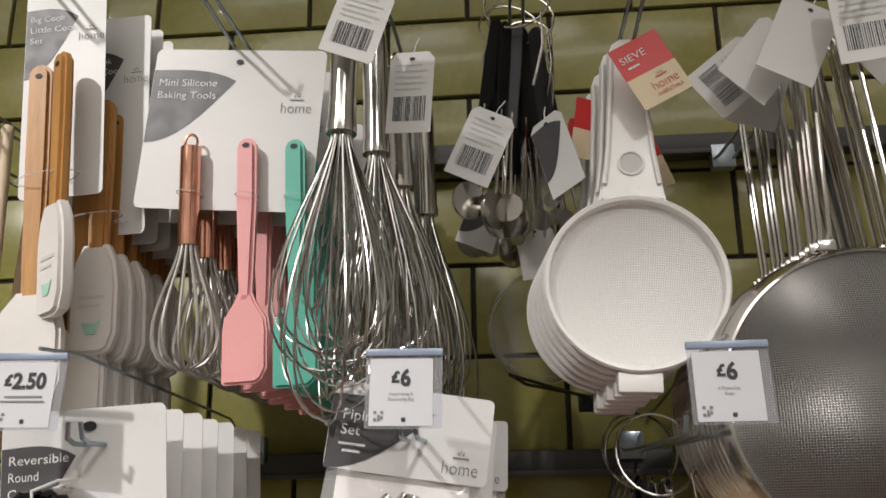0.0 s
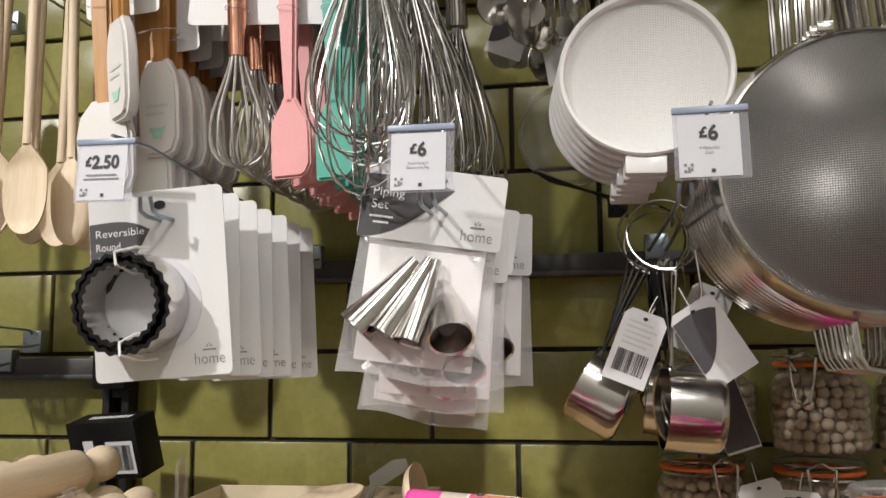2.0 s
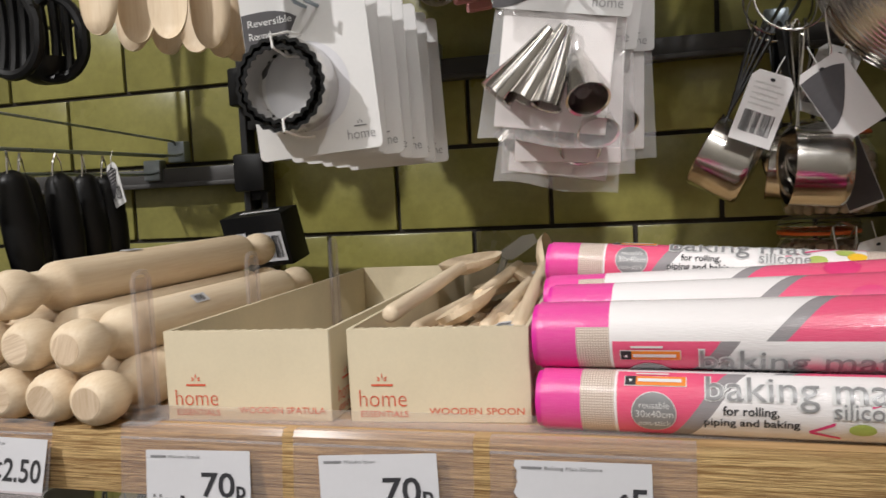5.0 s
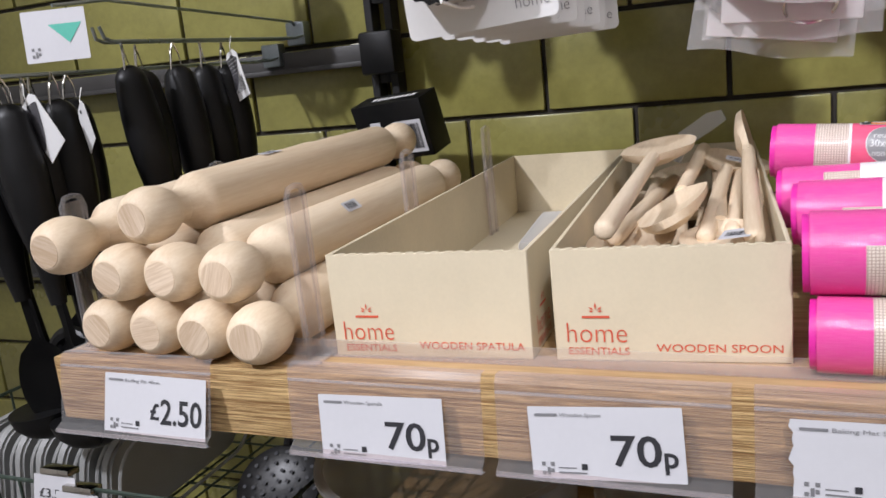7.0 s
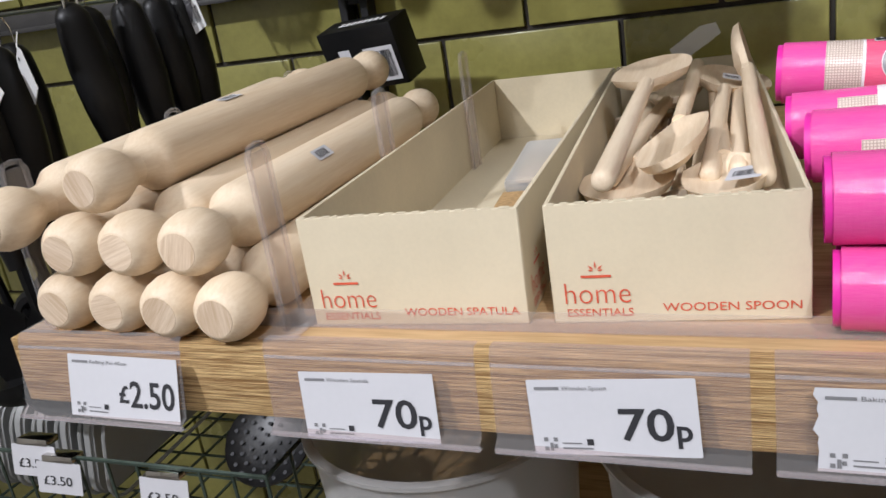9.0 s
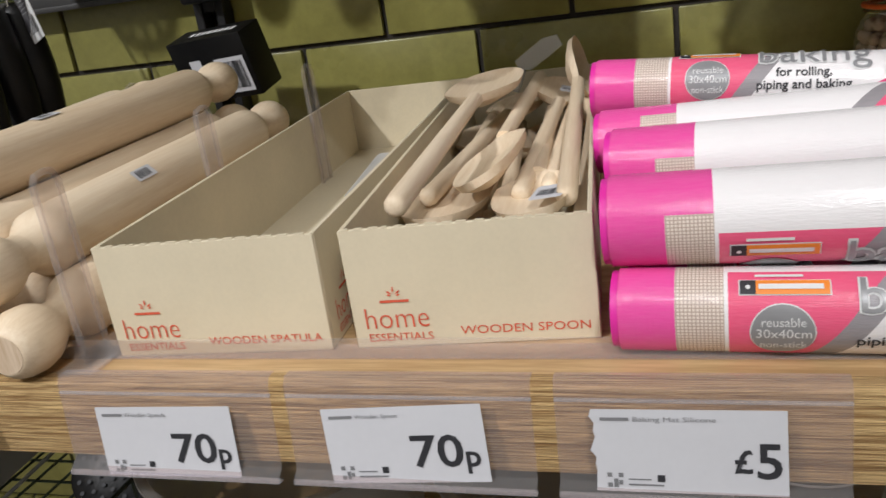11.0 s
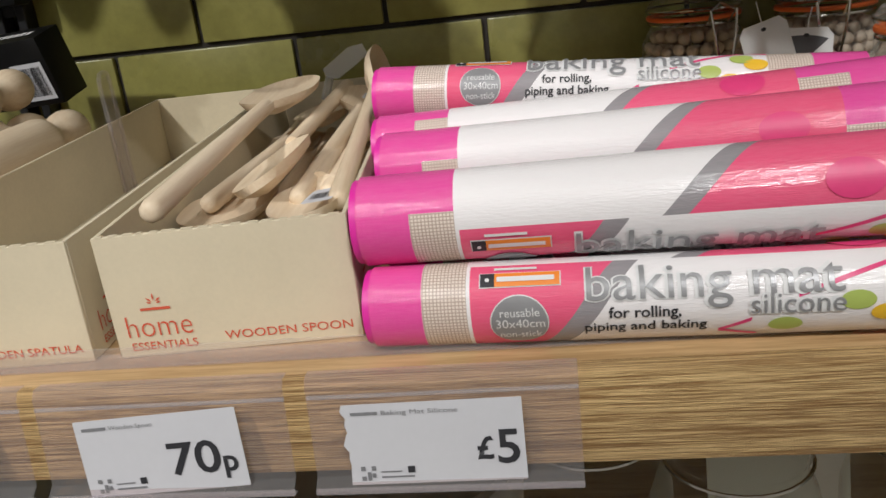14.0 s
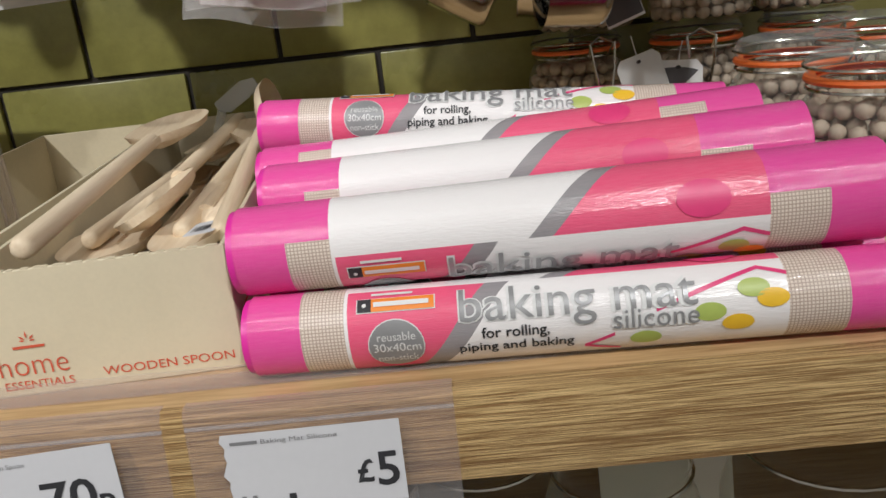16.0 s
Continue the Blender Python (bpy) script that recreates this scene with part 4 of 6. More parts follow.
def balloon(drop, length, radius, loops, wire, twist=0.0, squash=1.0, sides=5, steps=30, jitter=0.0):
    """Wire loops of a whisk, hanging down from z = drop."""
    loops_made = []
    rng = random.Random(int(length * 1e4) + loops)
    for i in range(loops):
        a = math.pi * i / loops + twist
        rr = radius * (1 + rng.uniform(-jitter, jitter))
        ll = length * (1 + rng.uniform(-jitter, jitter) * 0.5)
        sway = rng.uniform(-jitter, jitter) * radius
        pts = []
        for k in range(steps + 1):
            th = 2 * math.pi * k / steps
            dn = (1 - math.cos(th)) / 2
            rad = rr * math.sin(th) * dn ** 0.85 * 1.48 + 0.0065 * (1 - dn) ** 3 * (1 if th < math.pi else -1)
            pts.append((rad * math.cos(a) + sway * dn, rad * math.sin(a) * squash, -ll * dn))
        loops_made.append(tube(bmesh.new(), [(x, y, z + drop) for x, y, z in pts], wire, sides))
    return loops_made


def spatula_outline(wd, top, bot):
    """A scraper's head: neck at top, shoulder, straight foot with one rounded corner."""
    h = top - bot
    return [(0.006, top), (0.009, top - 0.1 * h), (wd / 2 * 0.93, top - 0.28 * h), (wd / 2, top - 0.42 * h), (wd / 2, bot + 0.16 * h), (wd / 2 - 0.004, bot + 0.05 * h), (wd / 2 - 0.009, bot + 0.005 * h),
            (-wd / 2 + 0.002, bot), (-wd / 2, bot + 0.02 * h), (-wd / 2, top - 0.42 * h), (-wd / 2 * 0.93, top - 0.28 * h), (-0.009, top - 0.1 * h), (-0.006, top)]


def handle_outline(wd, top, bot, neck):
    n = 8
    r = wd / 2
    arc = [(r * math.cos(math.pi * k / n), top - r + r * math.sin(math.pi * k / n)) for k in range(n + 1)]
    return arc + [(-r * 1.02, top - (top - bot) * 0.4), (-neck / 2, bot), (neck / 2, bot), (r * 1.02, top - (top - bot) * 0.4)]


# ---------- mini baking tool sets ----------
def tool_set(m, label):
    """Card with a copper whisk and two silicone scrapers; origin at the card's top middle."""
    t = thing("baking_tool_set", m, label, "baking tool set", "carded baking tool sets")
    w2, h = 0.156, 0.150
    card = part("card", slab(bmesh.new(), rounded(w2, h, 0.006, 0, -h / 2), 0.0008), CARD, t, "white backing card", smooth=False)
    flat(t, "print_field", leaf(-w2 / 2 + 0.0005, -0.018, 0.076, 0.072), GREYPRINT, -0.0004)
    print_on(t, "Mini Silicone", 0.0066, WHITEINK, -w2 / 2 + 0.006, -0.036, -0.0008, 0.053)
    print_on(t, "Baking Tools", 0.0066, WHITEINK, -w2 / 2 + 0.006, -0.048, -0.0008, 0.053)
    emblem(t, 0.042, -0.060, 0.027, SOFTINK, -0.0006)
    bm = bmesh.new()
    eyelet(bm, 0, -0.012)
    part("slot", bm, INK, t, smooth=False)
    # the tools hang plumb from their ties
    def hang(x, y):
        return pose(x, y, -0.0965) @ pose(0, 0, 0, 0, -6.5, 0) @ pose(0, 0, 0.0965)
    wk = part("whisk_handle", tube(bmesh.new(), [(0, 0, -0.099), (0, 0, -0.130), (0, 0, -0.160), (0, 0, -0.186)], 0.0088, 14), COPPER, t, "polished copper whisk handle")
    wk.matrix_basis = hang(-0.0290, -0.011)
    bm = bmesh.new()
    tube(bm, [(0.0055 * math.cos(a), 0, -0.094 + 0.0075 * math.sin(a)) for a in [math.pi * 2 * k / 14 for k in range(14)]], 0.0013, 6, True)
    o = part("hanging_loop", bm, COPPER, wk)
    for bm in balloon(-0.184, 0.104, 0.0262, 6, 0.00135, 0.2, 1, 6, 30):
        part("wire_loop", bm, GREYWIRE, wk, "grey silicone-coated wire")
    for nm, x, mt in (("pink_scraper", 0.0205, PINK), ("teal_scraper", 0.0620, TEAL)):
        bm = bmesh.new()
        slab(bm, handle_outline(0.0165, -0.089, -0.232, 0.0105), 0.011, None, 0.003)
        o = part(nm, bm, mt, t, "%s silicone scraper" % nm.split("_")[0])
        o.matrix_basis = hang(x, -0.015)
        hd = bmesh.new()
        slab(hd, spatula_outline(0.0365, -0.224, -0.297), 0.008, None, 0.002)
        part("blade", hd, mt, o)
        ey = bmesh.new()
        eyelet(ey, 0, -0.0965, 0.0032, -0.0006)
        part("eyelet", ey, INK, o, smooth=False)
    for x, r in ((-0.0240, 0.0105), (0.0255, 0.0095), (0.0670, 0.0095)):
        bm = tube(bmesh.new(), [(x + r * math.cos(a), -0.011 + r * math.sin(a) * 1.1, -0.140) for a in [math.pi * 2 * k / 14 for k in range(14)]], 0.0007, 5, True)
        part("cable_tie", bm, FILM, t)
    return t


ts = tool_set(pose(-0.1875, -0.272, 1.636, 0, 4.2, 0), "white carded set of copper whisk, pink and teal scrapers")
for k in range(1, 6):
    copy_thing(ts, pose(-0.189 + 0.002 * k, -0.272 + 0.036 * k, 1.636 - 0.002 * k, 0, 4 - 0.5 * (k % 3), 1.5 * (k % 2)))


# ---------- bamboo spatula pairs ----------
def spatula_pair(m, label):
    t = thing("spatula_set", m, label, "spatula set", "carded spatula pairs")
    w2, h = 0.071, 0.212
    part("card", slab(bmesh.new(), rounded(w2, h, 0.005, 0, -h / 2), 0.0008), CARD, t, "white backing card", smooth=False)
    flat(t, "print_field", leaf(-w2 / 2 + 0.0005, -0.032, 0.046, 0.070), GREYPRINT, -0.0004)
    for k, word in enumerate(("Big Cook", "Little Cook", "Set")):
        print_on(t, word, 0.0058, WHITEINK, -w2 / 2 + 0.004, -0.047 - 0.0105 * k, -0.0008, 0.0038 * len(word))
    emblem(t, 0.012, -0.068, 0.022, SOFTINK, -0.0006)
    for nm, x, top, hb, bot, wd, tilt in (("long_spatula", -0.0137, -0.096, -0.303, -0.380, 0.052, 0.0), ("short_spatula", 0.0040, -0.092, -0.234, -0.318, 0.040, 0.0)):
        o = part(nm, slab(bmesh.new(), handle_outline(0.0195, top, hb, 0.0165), 0.0105, None, 0.003), BAMBOO, t, "honey bamboo handle")
        o.matrix_basis = pose(x, -0.016 - (0.006 if nm[0] == "s" else 0), 0) @ pose(0, 0, top) @ pose(0, 0, 0, 0, tilt, 0) @ pose(0, 0, -top)
        hd = bmesh.new()
        hh = hb - bot
        slab(hd, [(0.0105, hb + 0.008), (wd / 2 * 0.86, hb - 0.006), (wd / 2, hb - 0.3 * hh), (wd / 2, bot + 0.2 * hh), (wd / 2 - 0.005, bot + 0.04 * hh), (wd / 2 - 0.012, bot), (-wd / 2 + 0.007, bot), (-wd / 2 + 0.001, bot + 0.07 * hh),
                  (-wd / 2, hb - 0.3 * hh), (-wd / 2 * 0.86, hb - 0.006), (-0.0105, hb + 0.008)], 0.013, Matrix.Translation((0, -0.002, 0)), 0.003)
        part("silicone_head", hd, SILICONE, o, "white silicone head")
        if nm[0] == "s":
            bird = [(-0.008, 0.002), (-0.004, -0.008), (0.004, -0.008), (0.009, 0.004), (0.004, 0.001), (-0.002, 0.001)]
            flat(o, "bird_print", [(a, bot + 0.024 + b) for a, b in bird], MINT, -0.0026)
            bars(o, "word_print", [(-0.011, bot + 0.045, 0.022, 0.003), (-0.011, bot + 0.038, 0.018, 0.0025)], SOFTPRINT, -0.0026)
        ey = bmesh.new()
        eyelet(ey, 0, top - 0.012, 0.0032, -0.0006)
        part("eyelet", ey, INK, o, smooth=False)
    bm = bmesh.new()
    tube(bm, [(-0.004 + 0.026 * math.cos(a), -0.014 + 0.014 * math.sin(a), -0.200 + 0.003 * math.cos(a)) for a in [math.pi * 2 * k / 18 for k in range(18)]], 0.0009, 5, True)
    part("cable_tie", bm, FILM, t)
    return t


SOFTPRINT = surface("faint_print", (0.66, 0.66, 0.63), 0.5, 0, 0.05, 60, bump=0.0)
sp = spatula_pair(pose(-0.341, -0.302, 1.705, 0, -4.3, 3), "carded pair of bamboo spatulas with white silicone heads")
copy_thing(sp, pose(-0.315, -0.262, 1.682, 0, -3.0, 0))
for k in range(1, 6):
    copy_thing(sp, pose(-0.314 + 0.0012 * k, -0.262 + 0.021 * k, 1.680 - 0.001 * k, 0, -2.5 - 0.5 * (k % 3), 1.0 * (k % 2)))
for o in sp.children:
    if o.name.startswith("short_spatula"):
        o.matrix_basis = pose(0.003, -0.004, 0.0) @ o.matrix_basis @ pose(0, 0, 0, 0, 0, -38)

# ---------- wooden spoons on hooks ----------
for i, (x, y, z, tl) in enumerate(((-0.442, -0.268, 1.600, 0), (-0.424, -0.235, 1.592, -2), (-0.446, -0.205, 1.596, 1), (-0.430, -0.17, 1.594, 2), (-0.438, -0.14, 1.594, 0),
                                   (-0.522, -0.268, 1.612, 1), (-0.512, -0.235, 1.606, -2), (-0.526, -0.20, 1.606, 2), (-0.516, -0.16, 1.606, 0))):
    wooden_spoon(pose(x, y, z, 0, tl, 0) @ pose(0, 0, 0, 0, 0, 0 if i % 2 else 180) @ pose(0, 0, 0, -90, 0, 0), 0.300, (0.048, 0.088), label="pale beech wooden spoon hanging bowl down from a hook", group="hanging wooden spoons")


# ---------- balloon whisks ----------
def tag(name, m, w2, h, label, group, dark=False, code=True):
    t = thing(name, m, label, "swing tag", group)
    part("card", slab(bmesh.new(), [(-w2 / 2 + 0.005, 0), (w2 / 2 - 0.005, 0), (w2 / 2, -0.006), (w2 / 2, -h), (-w2 / 2, -h), (-w2 / 2, -0.006)], 0.0006), CARD, t, smooth=False)
    if dark:
        flat(t, "print_field", leaf(-w2 / 2 + 0.0004, -0.004, w2 * 0.9, h * 0.72), GREYPRINT, -0.0004)
    if code:
        barcode(t, -w2 * 0.36, -h * 0.86, w2 * 0.72, h * 0.30)
        bars(t, "small_print", [(-w2 * 0.36, -h * (0.18 + 0.075 * k), w2 * (0.72 if k % 2 else 0.6), h * 0.022) for k in range(5)], PALEGREY)
    bm = bmesh.new()
    eyelet(bm, 0, -0.006, 0.0022, -0.0005)
    part("eyelet", bm, INK, t, smooth=False)
    bm = bmesh.new()
    tube(bm, [(0, 0, -0.006), (0.001, 0.002, 0.006), (0.003, 0.006, 0.016)], 0.0005, 5)
    part("cord", bm, WHITEPLASTIC, t)
    return t


def whisk(m, twist):
    t = thing("balloon_whisk", m, "large stainless steel balloon whisk hanging from a hook", "whisk", "hanging balloon whisks")
    prof = [(0.0085, 0.0), (0.0100, -0.004), (0.0105, -0.02), (0.0100, -0.06), (0.0105, -0.095), (0.0112, -0.100), (0.0112, -0.106)]
    part("handle", lathe(bmesh.new(), prof[::-1], 20), STEEL, t, "polished steel tube handle")
    bm = bmesh.new()
    tube(bm, [(0.0075 * math.cos(a), 0, 0.006 + 0.008 * math.sin(a)) for a in [math.pi * 2 * k / 14 for k in range(14)]], 0.0014, 6, True)
    part("hanging_loop", bm, STEEL, t)
    for bm in balloon(-0.104, 0.186, 0.0385, 17, 0.0009, twist, 0.9, 5, 32, 0.30):
        part("wire_loop", bm, WIRE, t)
    return t


for i, (x, y, z, tl, yw) in enumerate(((-0.072, -0.372, 1.613, -1.0, 0), (-0.060, -0.318, 1.618, 1.5, 33), (-0.046, -0.285, 1.602, 3.0, 61), (-0.060, -0.25, 1.61, -2, 20), (-0.034, -0.205, 1.604, 5.0, 75))):
    whisk(pose(x, y, z, 0, -tl, yw), 0.11 * i)
tag("whisk_tag", pose(-0.050, -0.390, 1.615, 0, 18, 8), 0.040, 0.060, "white swing tag with a barcode on a whisk", "swing tags")
tag("whisk_tag", pose(-0.026, -0.335, 1.590, 0, 4, -8), 0.036, 0.068, "white swing tag with a barcode on a whisk", "swing tags")


# ---------- measuring spoons ----------
def ring_set(m, kind):
    """Measuring spoons or cups on a wire ring; the origin is the ring's middle."""
    cups = kind == "cups"
    t = thing("measuring_cups" if cups else "measuring_spoons", m, "stainless steel measuring cups with flat steel handles on a ring" if cups else "steel measuring spoons with black handles on a ring",
              "measuring cups" if cups else "measuring spoons", "ring-bound measures")
    rr = 0.031
    bm = bmesh.new()
    tube(bm, [(rr * math.cos(a), 0.3 * rr * math.sin(a), rr * math.sin(a)) for a in [math.pi * 2 * k / 28 for k in range(28)]], 0.0011, 6, True)
    part("ring", bm, STEEL, t)
    rng = random.Random(int(m.translation.y * 1000))
    for i in range(5 if not cups else 4):
        s = (i - 2) * 0.006
        tilt = (i - 2) * 3.2 + rng.uniform(-2, 2)
        if cups:
            hb = bmesh.new()
            slab(hb, handle_outline(0.015, -0.020, -0.112, 0.011), 0.0015, pose(0, 0, 0, 0, 0, 90), 0.0004)
            # Black metal on the other handles stands in for steel mirroring the dark.
            h = part("handle", hb, STEEL if i < 3 and m.translation.y < -0.23 else BLACKMETAL, t)
            h.matrix_basis = pose(0.009 * (1.5 - i) * 0.9, 0.002 * i, 0, 0, 5.5 * (1.5 - i) * 0.8, rng.uniform(-22, 22))
            rad = 0.0345 - 0.0042 * i
            dep = 0.046 - 0.006 * i
            cb = lathe(bmesh.new(), [(0.002, 0), (rad * 0.90, 0), (rad * 0.97, 0.0025), (rad, 0.007), (rad, dep), (rad + 0.0014, dep + 0.0008), (rad - 0.001, dep), (rad - 0.001, 0.007), (rad * 0.9, 0.0015), (0.002, 0.0015)], 36, None, False)
            cc = part("cup", cb, STEEL, h)
            cc.matrix_basis = pose(dep - 0.003, 0, -0.112 - rad, 0, -90, 0)
        else:
            hb = bmesh.new()
            slab(hb, handle_outline(0.0135, -0.022, -0.125, 0.009), 0.0025, None, 0.0006)
            h = part("handle", hb, BLACK, t, "black plastic handle")
            h.matrix_basis = pose(s, 0.005 * i - 0.01, 0, 0, -tilt, rng.uniform(-70, 70))
            nb = bmesh.new()
            tube(nb, [(0, 0.001, -0.110), (0, 0.001, -0.170), (0, 0.001, -0.188)], 0.0014, 6)
            part("stem", nb, STEEL, h)
            rad = 0.017 - 0.0022 * i
            sb = bmesh.new()
            lathe(sb, [(rad * math.cos(q), -rad * 0.6 * math.sin(q)) for q in (0, 0.4, 0.8, 1.2, 1.5)], 18, pose(0, 0.0, -0.186 - rad, 90, 0, 0) @ pose(0, 0, 0, 0, 0, 0))
            part("bowl", sb, STEEL, h)
    ch = bmesh.new()
    tube(ch, [(0.024, -0.006, -0.015), (0.027, -0.008, -0.05), (0.020, -0.01, -0.09)], lambda s: 0.0009 + 0.0005 * math.sin(s * 90), 6)
    part("ball_chain", ch, STEEL, t)
    return t


for i, (y, z, dx) in enumerate(((-0.235, 1.690, 0.0), (-0.215, 1.684, 0.004), (-0.190, 1.688, -0.006), (-0.165, 1.685, 0.004), (-0.135, 1.685, -0.004), (-0.105, 1.683, 0.005))):
    ring_set(pose(0.058 + dx, y, z, 0, 4 - 3 * (i % 4), 12 * (i % 3) - 10), "spoons")
tag("measure_tag", pose(0.036, -0.262, 1.568, 0, 24, 5), 0.040, 0.066, "white swing tag with a barcode on measuring spoons", "swing tags")
tag("measure_tag", pose(0.078, -0.240, 1.570, 0, -18, -40), 0.036, 0.075, "dark and white swing tag on measuring spoons", "swing tags", dark=True, code=False)
tag("measure_tag", pose(0.028, -0.190, 1.515, 0, 20, 10), 0.036, 0.05, "grey swing tag on measuring spoons", "swing tags", dark=True, code=False)
tag("measure_tag", pose(0.066, -0.180, 1.49, 0, -8, 10), 0.036, 0.05, "white swing tag on measuring spoons", "swing tags", code=False)


# ---------- white plastic sieves ----------
def dome(bm, rad, depth, n=40, rings=8, m=None):
    """A bowl of gauze bulging back along +y, with UVs in metres."""
    m = m or Matrix()
    uvl = bm.loops.layers.uv.new("UVMap")
    pts = [[(rad * (i / rings) * math.cos(2 * math.pi * k / n), depth * math.cos(i / rings * math.pi / 2), rad * (i / rings) * math.sin(2 * math.pi * k / n)) for k in range(n)] for i in range(1, rings + 1)]
    ring = [[bm.verts.new(m @ Vector(p)) for p in r] for r in pts]
    tip = bm.verts.new(m @ Vector((0, depth, 0)))
    flatc = {tip: (0.0, 0.0)}
    for r, pr in zip(ring, pts):
        for v, p in zip(r, pr):
            flatc[v] = (p[0], p[2])
    for k in range(n):
        bm.faces.new((tip, ring[0][k], ring[0][(k + 1) % n]))
    for a, b in zip(ring, ring[1:]):
        for k in range(n):
            bm.faces.new((a[k], b[k], b[(k + 1) % n], a[(k + 1) % n]))
    for fc in bm.faces:
        for lp in fc.loops:
            lp[uvl].uv = flatc[lp.vert]
    return bm


def white_sieve(m):
    t = thing("plastic_sieve", m, "white plastic sieve with fine white mesh, hanging by its handle", "sieve", "hanging white sieves")
    r = 0.0700
    ringm = pose(0, 0, 0, 90, 0, 0)
    part("rim", lathe(bmesh.new(), [(r - 0.0045, 0.004), (r - 0.0038, 0.0060), (r - 0.001, 0.0070), (r + 0.0005, 0.005), (r - 0.001, -0.006), (r - 0.003, -0.014), (r - 0.007, -0.014), (r - 0.0045, 0.004)], 56, ringm, False), WHITEPLASTIC, t)
    part("mesh", dome(bmesh.new(), r - 0.003, 0.016), WHITEMESH, t, "fine white nylon mesh bowl")
    hb = bmesh.new()
    out = [(-0.0265, 0.066), (-0.0235, 0.084), (-0.0205, 0.100), (-0.0155, 0.175), (-0.0150, 0.198), (-0.011, 0.209), (-0.004, 0.214), (0.004, 0.214), (0.011, 0.209), (0.0150, 0.198), (0.0155, 0.175), (0.0205, 0.100), (0.0235, 0.084), (0.0265, 0.066)]
    slab(hb, out, 0.007, Matrix.Translation((0, -0.004, 0)), 0.002)
    h = part("handle", hb, WHITEPLASTIC, t)
    for s in (-1, 1):
        rb = bmesh.new()
        tube(rb, [(s * 0.0215, -0.005, 0.080), (s * 0.0175, -0.005, 0.110), (s * 0.0130, -0.005, 0.176), (s * 0.0125, -0.005, 0.198)], 0.0022, 8)
        part("rib", rb, WHITEPLASTIC, h)
    hole = bmesh.new()
    hole.faces.new([hole.verts.new((0.0095 * math.cos(q * math.pi / 12), -0.0045, 0.098 + 0.0095 * math.sin(q * math.pi / 12))) for q in range(24)])
    part("thumb_hole", hole, PALEGREY, h, "round hole through the handle", smooth=False)
    hr = bmesh.new()
    tube(hr, [(0.0098 * math.cos(q * math.pi / 10), -0.0046, 0.098 + 0.0098 * math.sin(q * math.pi / 10)) for q in range(20)], 0.0011, 6, True)
    part("hole_rim", hr, WHITEPLASTIC, h)
    part("pan_rest", boxed((0.033, 0.012, 0.016), (0, 0.003, -0.0765), 0.002), WHITEPLASTIC, t)
    return t


sv = white_sieve(pose(0.1395, -0.292, 1.408, -4, 2.0, 0))
for k in range(1, 6):
    copy_thing(sv, pose(0.1395 - 0.0025 * k, -0.292 + 0.0155 * k, 1.408 - 0.0018 * k, -4, 2.0 + (0.8, -0.8)[k % 2], 0))
disc = thing("plastic_sieve", pose(0.074, -0.12, 1.406, -4, 0, 0), "milky translucent plastic sieve hanging behind the white ones", "sieve", "hanging white sieves")
part("rim", lathe(bmesh.new(), [(0.050, 0.003), (0.052, 0.004), (0.055, 0.002), (0.055, -0.008), (0.053, -0.008), (0.050, 0.003)], 44, pose(0, 0, 0, 90, 0, 0), False), DISCPLASTIC, disc)
part("bowl", dome(bmesh.new(), 0.051, 0.014), DISCPLASTIC, disc)
part("handle", slab(bmesh.new(), rounded(0.022, 0.13, 0.008, 0, 0.115), 0.004, None, 0.001), DISCPLASTIC, disc)
eh = thing("display_hook", pose(0.12, -0.034, 1.339, 0, 0, 0), "empty bent wire display hook on the wall rail", "display hook", "display hooks")
part("wire", tube(bmesh.new(), [(0.006, 0, 0), (0.0, -0.066, 0.0), (-0.066, -0.160, 0.004), (-0.075, -0.170, 0.009), (-0.080, -0.164, 0.012), (-0.012, -0.066, 0.002), (-0.006, 0, 0)], 0.0016, 8), BLACKMETAL, eh)
part("back_plate", boxed((0.022, 0.004, 0.018), (0, 0.003, 0), 0.001), BLACKMETAL, eh)
rt = thing("sieve_tag", pose(0.147, -0.312, 1.602, 0, -27, 0), "red and cream card swing tag tied to a sieve", "swing tag", "swing tags")
part("card", slab(bmesh.new(), rounded(0.043, 0.030, 0.001, 0.0, -0.015), 0.0006), REDCARD, rt, smooth=False)
part("card_foot", slab(bmesh.new(), rounded(0.043, 0.028, 0.001, 0.0, -0.0440), 0.0006), CREAMCARD, rt, "cream lower half", smooth=False)
print_on(rt, "SIEVE", 0.0062, WHITEINK, -0.018, -0.016, -0.0006, 0.022)
bars(rt, "small_print", [(-0.015, -0.022, 0.010, 0.0016)], WHITEINK, -0.0006)
emblem(rt, -0.006, -0.047, 0.022, REDINK, -0.0006)
print_on(rt, "ESSENTIALS", 0.0030, REDINK, -0.006, -0.0525, -0.0006, 0.022)
for k, (x, y, z, a) in enumerate(((0.127, -0.230, 1.588, 10), (0.122, -0.195, 1.582, 14), (0.152, -0.232, 1.558, -24))):
    o = thing("sieve_tag", pose(x, y, z, 0, a, 20), "red and cream card swing tag tied to a sieve", "swing tag", "swing tags")
    part("card", slab(bmesh.new(), rounded(0.040, 0.030, 0.001, 0.0, -0.015), 0.0006), REDCARD, o, smooth=False)
    part("card_foot", slab(bmesh.new(), rounded(0.040, 0.028, 0.001, 0.0, -0.044), 0.0006), CREAMCARD, o, "cream lower half", smooth=False)


